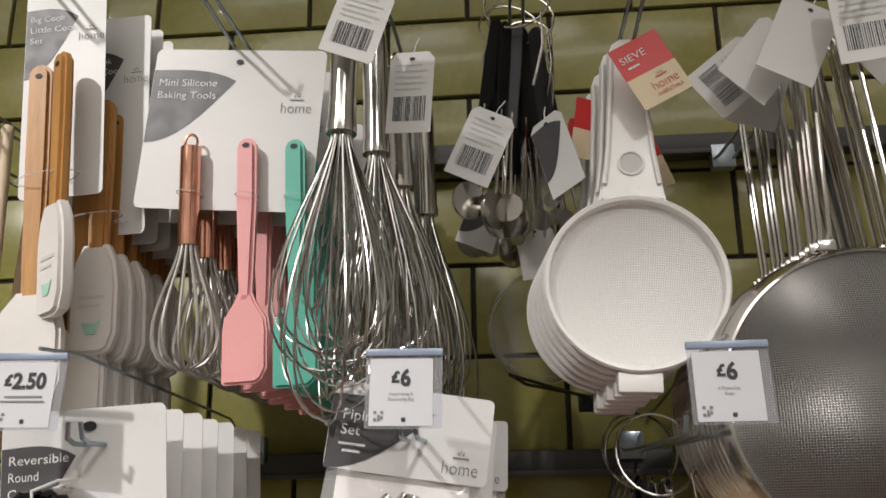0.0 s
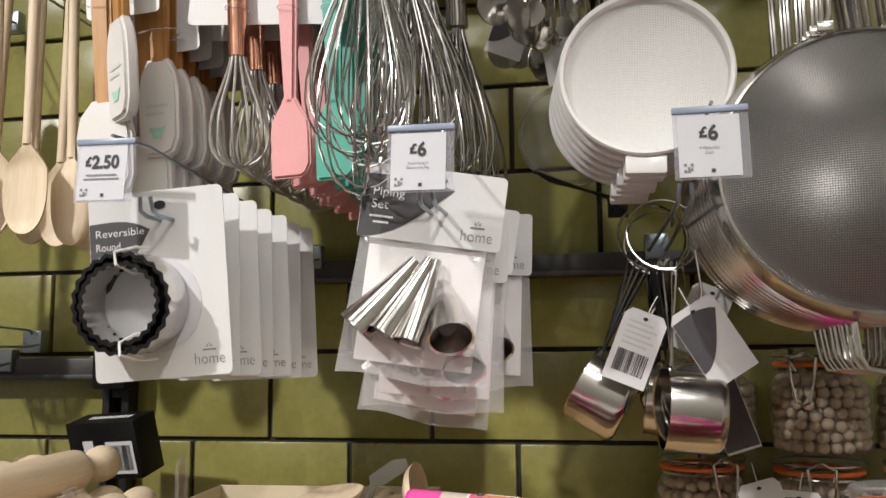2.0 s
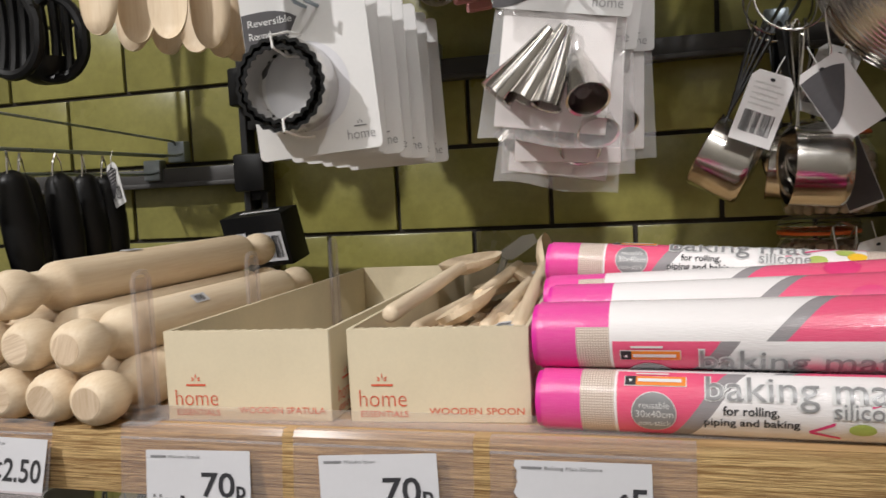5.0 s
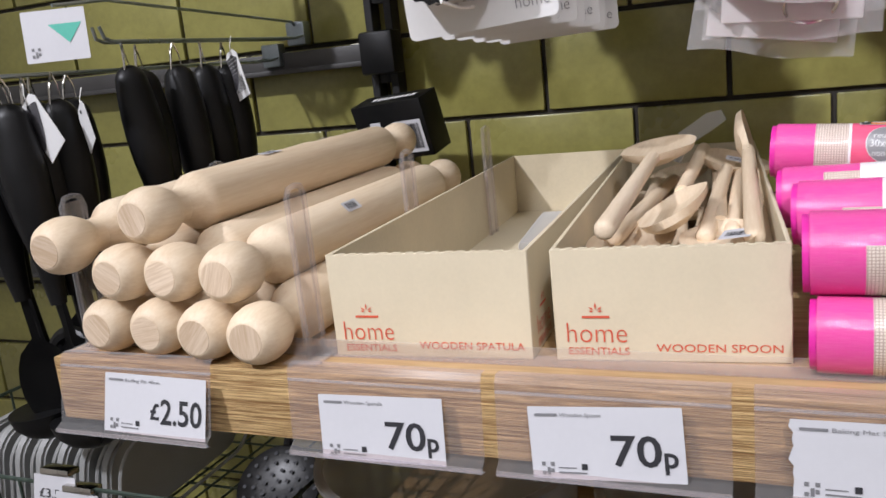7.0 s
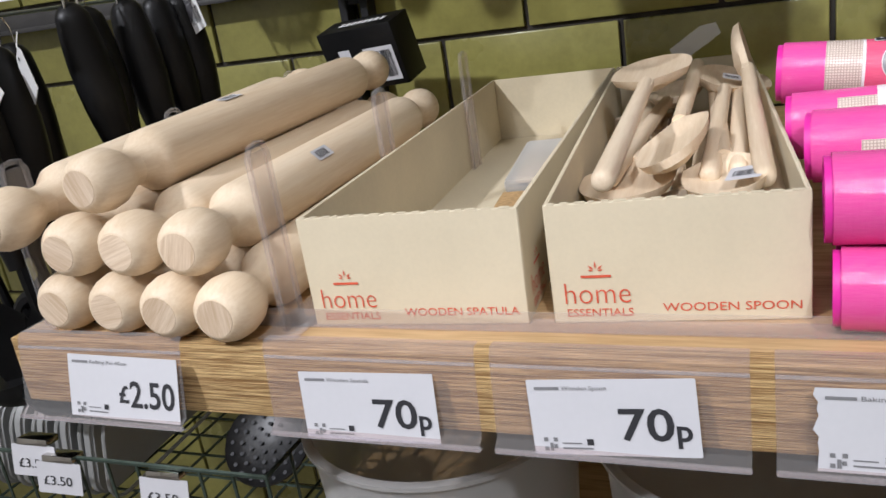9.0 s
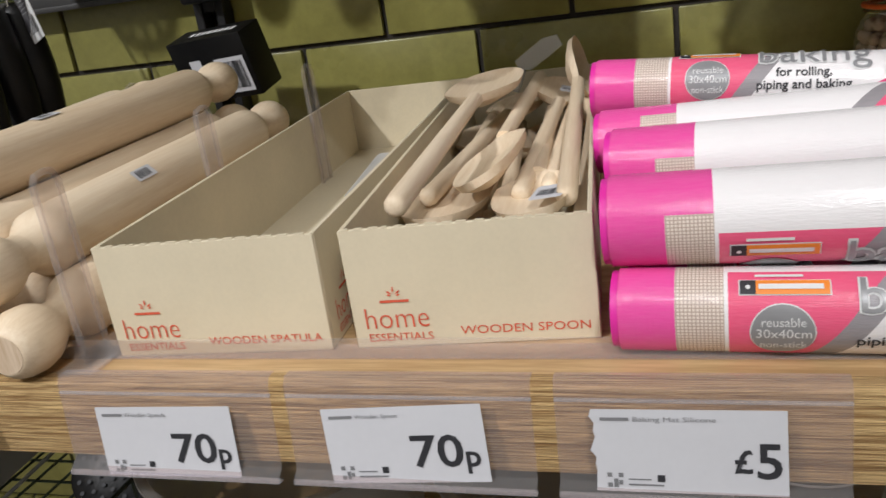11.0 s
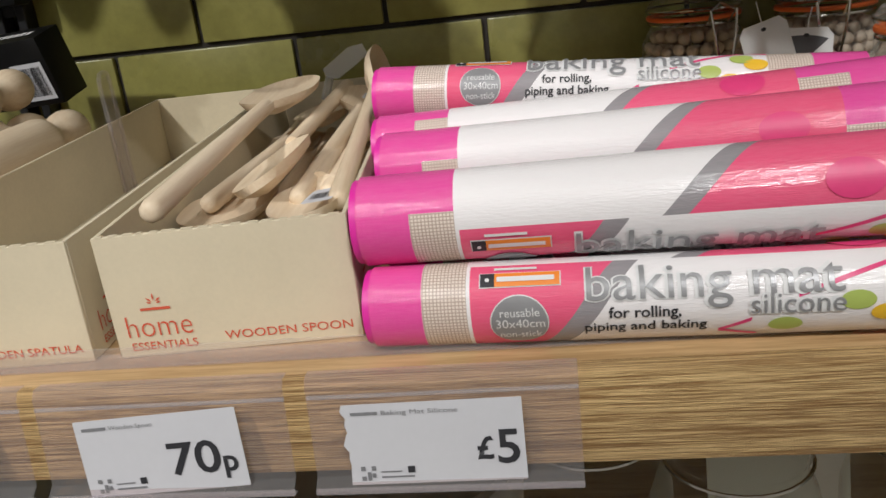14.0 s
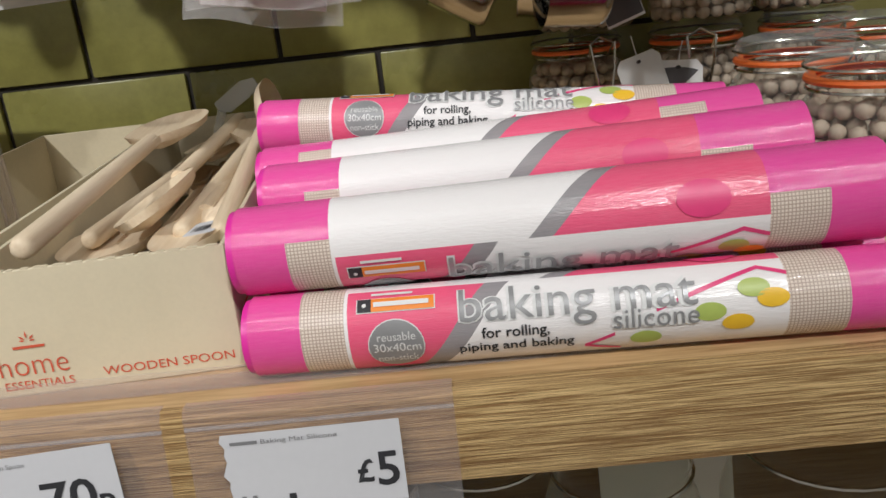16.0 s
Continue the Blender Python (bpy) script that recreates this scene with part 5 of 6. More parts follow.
# ---------- steel sieves ----------
def steel_sieve(m):
    t = thing("steel_sieve", m, "large stainless steel mesh sieve with a wire loop handle", "sieve", "hanging steel sieves")
    r = 0.112
    ringm = pose(0, 0, 0, 90, 0, 0)
    part("rim", lathe(bmesh.new(), [(r - 0.0098, 0.0), (r - 0.0088, 0.0022), (r - 0.0070, 0.0014), (r - 0.0016, -0.0105), (r, -0.0120), (r - 0.001, -0.0135), (r - 0.0030, -0.0120), (r - 0.0090, -0.001)], 72, ringm, False), STEEL, t)
    part("mesh", dome(bmesh.new(), r - 0.0092, -0.030, 56, 10), STEELMESH, t, "fine steel mesh bowl")
    hb = bmesh.new()
    tube(hb, [(-0.028, 0.004, r - 0.012), (-0.023, -0.002, r + 0.006), (-0.0208, -0.002, r + 0.06), (-0.0160, -0.002, r + 0.160), (-0.0150, -0.002, r + 0.174), (-0.009, -0.002, r + 0.184), (0, -0.002, r + 0.187), (0.008, -0.002, r + 0.184),
              (0.0150, -0.002, r + 0.174), (0.0160, -0.002, r + 0.160), (0.0208, -0.002, r + 0.06), (0.023, -0.002, r + 0.006), (0.028, 0.004, r - 0.012)], 0.0021, 8)
    part("handle", hb, STEEL, t, "bent steel wire handle")
    for s in (-1, 1):
        part("weld_tab", boxed((0.012, 0.003, 0.008), (s * 0.026, -0.003, r - 0.004), 0.001), STEEL, t)
    lb = bmesh.new()
    tube(lb, [(-0.019, 0.004, -r + 0.002), (-0.017, 0.003, -r - 0.022), (-0.013, 0.003, -r - 0.030), (0, 0.003, -r - 0.033), (0.013, 0.003, -r - 0.030), (0.017, 0.003, -r - 0.022), (0.019, 0.004, -r + 0.002)], 0.0018, 8)
    part("pan_rest", lb, STEEL, t, "steel wire pan rest")
    return t


ss = steel_sieve(pose(0.290, -0.348, 1.312, -6, 1.0, -4))
for k in range(1, 12):
    copy_thing(ss, pose(0.290 - 0.0008 * k, -0.348 + 0.0098 * k, 1.313 - 0.0003 * k, -6, 0.8 - 0.36 * k + (0.5, -0.4, 0.2)[k % 3], -4))
bh = thing("steel_sieve", pose(0.318, -0.272, 1.330, -4, -3, 0), "steel mesh sieve with a black edged handle", "sieve", "hanging steel sieves")
part("rim", lathe(bmesh.new(), [(0.070, 0.0), (0.072, 0.002), (0.075, -0.008), (0.073, -0.010), (0.070, 0.0)], 48, pose(0, 0.03, 0, 90, 0, 0), False), STEEL, bh)
part("mesh", dome(bmesh.new(), 0.071, -0.020, 40, 8, pose(0, 0.03, 0)), STEELMESH, bh)
hd = part("handle", slab(bmesh.new(), rounded(0.016, 0.110, 0.007, 0, 0.150), 0.007, None, 0.002), BLACK, bh, "black plastic handle")
part("inlay", slab(bmesh.new(), rounded(0.006, 0.070, 0.003, 0, 0.138), 0.008, Matrix.Translation((0, -0.0006, 0)), 0.001), STEEL, hd, "steel inlay")
part("shaft", tube(bmesh.new(), [(0, 0.004, 0.098), (0, 0.012, 0.085), (0, 0.028, 0.070)], 0.004, 8), STEEL, bh)
for k, (x, y, z, a, yw, code) in enumerate(((0.300, -0.372, 1.610, -3, -8, True), (0.278, -0.345, 1.606, 26, 6, False), (0.264, -0.322, 1.598, 40, 12, False), (0.250, -0.30, 1.592, 50, 10, True), (0.262, -0.28, 1.60, 20, 0, False), (0.310, -0.33, 1.61, -30, -20, False))):
    tag("sieve_label", pose(x, y, z, 0, a, yw), 0.044, 0.066, "white swing tag with a barcode on a steel sieve", "swing tags", code=code)


# ---------- carded pastry cutters ----------
def cutter_card(m):
    t = thing("cutter_set", m, "white carded set of fluted steel pastry cutter rings", "pastry cutters", "carded pastry cutters")
    w2, h = 0.111, 0.148
    part("card", slab(bmesh.new(), rounded(w2, h, 0.005, 0, -h / 2), 0.0008), CARD, t, "white backing card", smooth=False)
    flat(t, "print_field", leaf(-w2 / 2 + 0.0005, -0.020, 0.050, 0.062), GREYPRINT, -0.0004)
    for k, word in enumerate(("Reversible", "Round", "Cutters")):
        print_on(t, word, 0.0060, WHITEINK, -w2 / 2 + 0.005, -0.034 - 0.0108 * k, -0.0008, 0.0040 * len(word))
    emblem(t, 0.026, -0.139, 0.024, SOFTINK, -0.0006)
    bm = bmesh.new()
    eyelet(bm, 0.004, -0.012, 0.005)
    part("slot", bm, INK, t, smooth=False)
    # Pale round stands in for the lit card seen inside the rings.
    disc = bmesh.new()
    disc.faces.new([disc.verts.new((-0.004 + 0.038 * math.cos(q * math.pi / 18), -0.0005, -0.090 + 0.038 * math.sin(q * math.pi / 18))) for q in range(36)])
    part("round_print", disc, PAPER, t, "pale round for the lit card inside the rings", smooth=False)
    for nm, rad, dep in (("outer_cutter", 0.0385, 0.034), ("inner_cutter", 0.0315, 0.037)):
        n = 96
        ring = bmesh.new()
        rows = []
        for y, amp, dr in ((0.0, 0.0, 0.0), (-dep * 0.45, 0.2, 0.0), (-dep + 0.003, 1.0, 0.0), (-dep, 1.0, 0.0), (-dep, 1.0, -0.0030), (-dep + 0.0012, 1.0, -0.0030), (-dep + 0.002, 1.0, -0.001), (-dep * 0.45, 0.2, -0.001), (0.0, 0.0, -0.001)):
            rows.append([ring.verts.new(((rad + dr + 0.0011 * amp * math.cos(24 * 2 * math.pi * k / n)) * math.cos(2 * math.pi * k / n), y, (rad + dr + 0.0011 * amp * math.cos(24 * 2 * math.pi * k / n)) * math.sin(2 * math.pi * k / n))) for k in range(n)])
        for a, b in zip(rows, rows[1:]):
            for k in range(n):
                ring.faces.new((a[k], a[(k + 1) % n], b[(k + 1) % n], b[k]))
        bmesh.ops.recalc_face_normals(ring, faces=ring.faces)
        o = part(nm, ring, STEEL, t, "fluted steel cutter ring")
        o.location = (-0.0145, -0.0012, -0.089)
        o.data.materials.append(BLACK)
        for p in o.data.polygons:
            if p.center.y < -dep + 0.0013:
                p.material_index = 1
    for zz, sgn in ((-0.089 + 0.035, 1), (-0.089 - 0.035, -1)):
        tb = tube(bmesh.new(), [(-0.004, 0.001, zz - 0.010 * sgn), (-0.010, -0.022, zz - 0.012 * sgn), (-0.014, -0.040, zz - 0.006 * sgn), (-0.014, -0.041, zz + 0.003 * sgn), (-0.008, -0.02, zz + 0.008 * sgn), (-0.004, 0.001, zz + 0.008 * sgn)], 0.0012, 6)
        part("cable_tie", tb, WHITEPLASTIC, t)
    return t


cc = cutter_card(pose(-0.2465, -0.374, 1.314, 2, -4.0, 4))
for k in range(1, 7):
    copy_thing(cc, pose(-0.2465 + 0.0015 * k, -0.374 + 0.031 * k, 1.316 - 0.0015 * k, 2, -2.0 + 1.2 * (k % 2), 2 - 1.5 * (k % 2)))


# ---------- piping sets ----------
def piping_set(m, tilt):
    t = thing("piping_set", m, "bagged piping set with steel nozzles under a header card", "piping set", "hanging piping sets")
    w2, h = 0.110, 0.058
    part("header_card", slab(bmesh.new(), rounded(w2, h, 0.004, 0, -h / 2 + 0.012), 0.0012), CARD, t, "white folded header card", smooth=False)
    flat(t, "print_field", leaf(-w2 / 2 + 0.0004, 0.006, 0.070, 0.052), GREYPRINT, -0.0004)
    print_on(t, "Piping", 0.0068, WHITEINK, -w2 / 2 + 0.008, -0.013, -0.0008, 0.024)
    print_on(t, "Set", 0.0068, WHITEINK, -w2 / 2 + 0.008, -0.023, -0.0008, 0.013)
    bars(t, "small_print", [(-w2 / 2 + 0.008, -0.030, 0.018, 0.0016), (-w2 / 2 + 0.011, -0.0345, 0.012, 0.0016)], WHITEINK, -0.0008)
    emblem(t, 0.024, -0.040, 0.024, SOFTINK, -0.0006)
    rng = random.Random(int(tilt * 10) + 7)
    bm = bmesh.new()
    n = 14
    g = [[None] * (n + 1) for _ in range(n + 1)]
    for face in (0, 1):
        for i in range(n + 1):
            for j in range(n + 1):
                s, q = i / n, j / n
                bulge = (math.sin(math.pi * s) * math.sin(math.pi * q)) ** 0.5 * 0.013
                wr = 0.0030 * math.sin(13 * s + 7 * q + rng.random() * 0.9) * math.sin(9 * q + 2 * s)
                g[i][j] = bm.verts.new(((s - 0.5) * 0.104 * (1 + 0.10 * q), 0.004 + (-1 if face == 0 else 1) * (bulge + wr * (1 if 0 < i < n else 0)), -0.042 - 0.108 * q + 0.002 * math.sin(8 * s)))
        for i in range(n):
            for j in range(n):
                bm.faces.new((g[i][j], g[i + 1][j], g[i + 1][j + 1], g[i][j + 1]))
    bag = part("clear_bag", bm, FILM, t, "crinkled clear plastic bag")
    bag.visible_shadow = False
    part("liner", boxed((0.090, 0.0012, 0.094), (0.0, 0.006, -0.092), 0.0005, 1), BAGLINER, t, "folded white piping bag")
    for x, z, a, r0, rx in ((-0.026, -0.088, 34, 0.0150, -4), (-0.010, -0.088, 24, 0.0140, -8), (0.002, -0.090, 10, 0.0120, -12), (0.020, -0.092, -12, 0.0165, -44)):
        nz = lathe(bmesh.new(), [(0.0040, 0.034), (0.0048, 0.034), (r0, -0.032), (r0 + 0.0008, -0.0335), (r0 - 0.001, -0.0325), (0.0040, 0.0335)], 24, None, False)
        o = part("nozzle", nz, STEEL, t, "steel icing nozzle")
        o.matrix_basis = pose(x, -0.006, z, rx, 0, 0) @ pose(0, 0, 0, 0, a, 0)
    bm = bmesh.new()
    eyelet(bm, 0.004, 0.004, 0.005)
    part("slot", bm, INK, t, smooth=False)
    return t


for k, (x, y, z, tl, yw, rx) in enumerate(((-0.024, -0.352, 1.312, 8, 10, 0), (-0.026, -0.318, 1.288, 4, 4, 2), (-0.030, -0.285, 1.276, 9, -5, 0), (-0.026, -0.24, 1.305, 9, 6, 0), (-0.018, -0.19, 1.302, 2, -3, 0))):
    piping_set(pose(x, y, z, rx, tl, yw), k)

# ---------- measuring cups ----------
ring_set(pose(0.152, -0.245, 1.282, 0, -1, 6), "cups")
ring_set(pose(0.145, -0.200, 1.286, 0, 24, 8), "cups")
ring_set(pose(0.152, -0.160, 1.286, 0, 2, -14), "cups")
tag("measure_tag", pose(0.136, -0.262, 1.215, 0, 22, 4), 0.036, 0.062, "white swing tag with a barcode on measuring cups", "swing tags")
tag("measure_tag", pose(0.168, -0.265, 1.220, 0, -32, 8), 0.042, 0.068, "charcoal and white swing tag on measuring cups", "swing tags", dark=True, code=False)
tag("measure_tag", pose(0.196, -0.215, 1.238, 0, 24, -10), 0.036, 0.062, "white swing tag with small print on measuring cups", "swing tags")
o = tag("measure_tag", pose(0.192, -0.188, 1.172, 0, -20, -30), 0.032, 0.080, "charcoal swing tag on measuring cups", "swing tags", code=False)
flat(o, "print_field", rounded(0.031, 0.070, 0.001, 0, -0.043), GREYPRINT, -0.0004)


# ---------- jars of baking beans ----------
def bean_jar(m, seed, group="clip-top jars"):
    """A squat clip-top glass jar, filled with ceramic beans; origin under its foot."""
    t = thing("bean_jar", m, "clip-top glass jar full of ceramic baking beans", "glass jar", group)
    prof = [(0.028, 0.0005), (0.040, 0.001), (0.0445, 0.005), (0.046, 0.016), (0.0465, 0.045), (0.045, 0.062), (0.040, 0.072), (0.0365, 0.077), (0.0365, 0.082)]
    part("jar", lathe(bmesh.new(), prof, 36, None, False), GLASS, t, "clear glass body").visible_shadow = False
    part("seal", lathe(bmesh.new(), [(0.034, 0.0825), (0.0405, 0.0825), (0.0412, 0.0842), (0.0405, 0.086), (0.034, 0.086)], 36, None, False), ORANGERUBBER, t, "orange rubber sealing ring")
    part("lid", lathe(bmesh.new(), [(0.038, 0.0862), (0.040, 0.0885), (0.040, 0.094), (0.037, 0.0985), (0.030, 0.100), (0.002, 0.0985)], 36, None, False), GLASS, t, "clear glass lid")
    wb = bmesh.new()
    for zz in (0.079, 0.0915):
        tube(wb, [((0.0395 if zz < 0.085 else 0.0412) * math.cos(a), (0.0395 if zz < 0.085 else 0.0412) * math.sin(a), zz) for a in [math.pi * 2 * k / 30 for k in range(30)]], 0.0011, 5, True)
    part("wire_band", wb, STEEL, t, "steel clip wire")
    cb = bmesh.new()
    for s in (-1, 1):
        tube(cb, [(s * 0.009, -0.040, 0.079), (s * 0.012, -0.050, 0.090), (s * 0.010, -0.053, 0.070), (s * 0.006, -0.054, 0.050)], 0.0012, 6)
    tube(cb, [(-0.012, -0.049, 0.090), (0, -0.044, 0.096), (0.012, -0.049, 0.090)], 0.0012, 6)
    tube(cb, [(-0.006, -0.054, 0.050), (0, -0.055, 0.047), (0.006, -0.054, 0.050)], 0.0012, 6)
    part("clasp", cb, STEEL, t, "steel clip-top clasp")
    rng = random.Random(seed)
    unit = bmesh.new()
    bmesh.ops.create_icosphere(unit, subdivisions=2, radius=1.0)
    vs = [v.co.copy() for v in unit.verts]
    fs = [[v.index for v in f.verts] for f in unit.faces]
    unit.free()
    verts, faces = [], []
    layer = 0
    z = 0.009
    while z < 0.068:
        big = 0.0385 if z < 0.058 else 0.033
        for rad in (big, big - 0.011):
            count = int(2 * math.pi * rad / 0.0112)
            off = rng.uniform(0, 6)
            for k in range(count):
                a = off + 2 * math.pi * k / count
                rr = rng.uniform(0.0050, 0.0060)
                c = Vector((rad * math.cos(a), rad * math.sin(a), z + rng.uniform(-0.002, 0.002)))
                base = len(verts)
                verts += [c + v * rr for v in vs]
                faces += [[base + i for i in f] for f in fs]
        z += 0.0098
        layer += 1
    for k in range(40):
        a, rad = rng.uniform(0, 6.28), 0.03 * math.sqrt(rng.random())
        c = Vector((rad * math.cos(a), rad * math.sin(a), 0.068 + rng.uniform(-0.002, 0.003)))
        base = len(verts)
        verts += [c + v * 0.0055 for v in vs]
        faces += [[base + i for i in f] for f in fs]
    me = bpy.data.meshes.new("beans")
    me.from_pydata(verts, [], faces)
    me.materials.append(BEAN)
    me.polygons.foreach_set("use_smooth", [True] * len(me.polygons))
    o = new("beans", me)
    o.parent = t
    tagged(o, "round cream ceramic beans", kind="stuff")
    return t


jar = bean_jar(pose(0.192, -0.080, SH, 0, 0, 20), 1)
for x, y, z, yw in ((0.298, -0.100, SH, -10), (0.312, -0.292, SH, 35), (0.318, -0.398, SH, 25), (0.398, -0.10, SH, 0), (0.405, -0.205, SH, 15), (0.412, -0.315, SH, 40), (0.418, -0.42, SH, 0),
                    (0.303, -0.098, SH + 0.1005, -28), (0.203, -0.078, SH + 0.1005, -20), (0.402, -0.09, SH + 0.1005, 5)):
    copy_thing(jar, pose(x, y, z, 0, 0, yw))
jt = tag("jar_tag", pose(0.230, -0.165, 1.066, -8, -14, 12), 0.040, 0.040, "white swing tag with a dark border on a jar", "swing tags", code=False)
tag("jar_tag", pose(0.266, -0.162, 1.058, -8, 2, -15), 0.040, 0.040, "charcoal swing tag on a jar", "swing tags", dark=True, code=False)

# ---------- the black carton hung by the post ----------
bx = thing("battery_carton", pose(-0.433, -0.115, 1.085, 14, -4, -10), "small black printed carton hung upside down by the post", "carton")
part("carton", boxed((0.092, 0.036, 0.064), (0, 0, 0), 0.0015), BLACK, bx)
flat(bx, "label_patch", rect(0.004, -0.026, 0.036, 0.036), PAPER, -0.0184)
barcode(bx, 0.007, -0.022, 0.030, 0.028, y=-0.0188)
flat(bx, "label_patch", rect(-0.026, 0.000, 0.014, 0.012), PAPER, -0.0184)
top = bars(bx, "logo_bar", [(-0.012 + 0.0072 * k, -0.004, 0.0052, 0.009) for k in range(8)], WHITEINK, 0)
top.matrix_basis = pose(-0.012, -0.002, 0.0326, -90, 0, 0)


# ---------- the bay beside: black utensils on chains ----------
def utensil(m, head, length=0.30):
    t = thing("black_utensil", m, "black nylon kitchen utensil hanging by a bead chain", "utensil", "black kitchen utensils")
    hb = bmesh.new()
    n = 14

    def grip(s):
        full = 0.0110 + 0.0085 * math.sin(math.pi * min(1, s * 1.15 + 0.08)) - 0.004 * max(0, s - 0.8) * 5
        return full * (1 - max(0.0, 1 - s / 0.075) ** 2) ** 0.5
    pts = [(0, 0, -0.172 * k / n) for k in range(n + 1)]
    pts = [(0, 0, -0.0005), (0, 0, -0.002), (0, 0, -0.005), (0, 0, -0.009)] + pts[1:]
    tube(hb, pts, lambda s: grip(-pts[round(s * (len(pts) - 1))][2] / 0.172), 12, flat=0.75)
    part("handle", hb, BLACK, t, "thick matt black handle")
    if head == "spoon":
        sb = bmesh.new()
        rows = []
        for i in range(11):
            s = i / 10
            wd = 0.004 + 0.026 * math.sin(math.pi * max(0, s - 0.3) / 0.7 if s > 0.3 else 0) ** 0.6 if s < 1 else 0.006
            rows.append([sb.verts.new((wd * q, 0.006 * (1 - q * q) * (1 if s > 0.3 else 0), -0.168 - (length - 0.168) * s)) for q in (-1, -0.6, 0, 0.6, 1)])
        for a, b in zip(rows, rows[1:]):
            for k in range(4):
                sb.faces.new((a[k], a[k + 1], b[k + 1], b[k]))
        bmesh.ops.solidify(sb, geom=sb.faces[:], thickness=0.003)
        part("bowl", sb, BLACK, t)
    elif head == "turner":
        part("shaft", tube(bmesh.new(), [(0, 0, -0.165), (0, 0.004, -0.215)], 0.0045, 8), BLACK, t)
        for k in range(5):
            q = (k - 2) / 2.6
            tall = 0.094 * math.sqrt(1 - q * q)
            bar = tube(bmesh.new(), [(q * 0.037 * (1 + 0.10 * s * s), 0.003 + 0.004 * (1 - s * s), -0.258 + tall / 2 * s) for s in (-1, -0.6, -0.2, 0.2, 0.6, 1)], 0.0060, 8)
            part("blade_bar", bar, BLACK, t)
        ring = [(0.036 * math.cos(a) * (1 + 0.12 * math.sin(a)), 0.003, -0.258 - 0.047 * math.sin(a)) for a in [math.pi * k / 14 for k in range(28)]]
        part("blade_edge", tube(bmesh.new(), ring, 0.0068, 8, True), BLACK, t)
    else:
        lb = lathe(bmesh.new(), [(0.036 * math.cos(q), -0.030 * math.sin(q)) for q in (0, 0.4, 0.8, 1.2, 1.52)], 24, pose(0, -0.02, -length + 0.02, 0, 0, 0))
        part("shaft", tube(bmesh.new(), [(0, 0, -0.165), (0, 0.004, -0.22), (0, 0.012, -length + 0.03)], 0.0045, 8), BLACK, t)
        part("bowl", lb, BLACK, t)
    ch = bmesh.new()
    tube(ch, [(0, -0.008, -0.006), (0.002, -0.006, 0.012), (0.0, 0.0, 0.022), (-0.002, 0.006, 0.012), (0, 0.006, -0.004)], lambda s: 0.0009 + 0.0005 * math.sin(s * 80), 6)
    part("bead_chain", ch, STEEL, t, "steel bead chain")
    return t


for i, (x, y, z, kind, tl) in enumerate(((-0.600, -0.185, 1.170, "spoon", -3), (-0.604, -0.215, 1.172, "ladle", -4), (-0.600, -0.262, 1.172, "spoon", -5), (-0.608, -0.305, 1.170, "turner", -4), (-0.600, -0.330, 1.174, "spoon", -6),
                                         (-0.628, -0.392, 1.150, "spoon", -2), (-0.640, -0.412, 1.150, "ladle", -3), (-0.632, -0.440, 1.150, "spoon", -6), (-0.655, -0.430, 1.150, "spoon", -8), (-0.662, -0.385, 1.150, "ladle", -4), (-0.676, -0.405, 1.148, "turner", -5), (-0.684, -0.440, 1.150, "spoon", -6), (-0.650, -0.355, 1.150, "spoon", -2), (-0.700, -0.360, 1.150, "spoon", -3), (-0.712, -0.410, 1.150, "ladle", -5),
                                         (-0.655, -0.245, 1.590, "turner", 2), (-0.645, -0.20, 1.590, "turner", 0), (-0.665, -0.17, 1.590, "ladle", 0))):
    utensil(pose(x, y, z, 0, tl, (0, 15, -12, 8, 20)[i % 5]), kind, 0.30)
hook(-0.600, 1.195, 0.36)
hook(-0.640, 1.172, 0.48)
hook(-0.655, 1.615, 0.30)
arm = thing("display_hook", pose(-0.60, -0.032, 1.215), "single zinc wire display arm above the hanging utensils", "display hook", "display hooks")
bm = bmesh.new()
tube(bm, [(0, 0, -0.01), (0, -0.01, 0.0), (-0.01, -0.30, 0.018), (-0.012, -0.36, 0.012)], 0.0016, 8)
part("wire", bm, ZINC, arm)
tag("utensil_tag", pose(-0.588, -0.190, 1.182, 0, -18, -20), 0.022, 0.052, "white and grey swing tag on a black utensil", "swing tags", dark=True, code=True)
tag("utensil_tag", pose(-0.628, -0.425, 1.150, 0, -38, -10), 0.030, 0.055, "grey and white swing tag on a black utensil", "swing tags", dark=True, code=False)
tag("utensil_tag", pose(-0.600, -0.395, 1.142, 0, -30, -30), 0.026, 0.040, "white swing tag on a black utensil", "swing tags", code=False)
tk = thing("hook_ticket", pose(-0.600, -0.405, 1.222, -4, 0, 20), "white price ticket with a green corner above the utensils", "price ticket", "hook prices")
part("paper", slab(bmesh.new(), rounded(0.055, 0.042, 0.001, 0, -0.021), 0.0004), PAPER, tk, smooth=False)
speckle(tk, -0.022, -0.038, 0.008)
flat(tk, "corner_print", [(-0.005, -0.012), (0.012, -0.028), (0.024, -0.012)], TEAL, -0.0004)


# ---------- below the shelf ----------
low = thing("lower_shelf", pose(0.36, -0.27, 0.66), "oak-effect lower shelf in the shade of the upper one", "shelf")
part("board", boxed((1.68, 0.50, 0.036), (0, 0, -0.018), 0.001), SHELFTOP, low)
lr = wall_rail(-1.6, 1.3, 0.90)


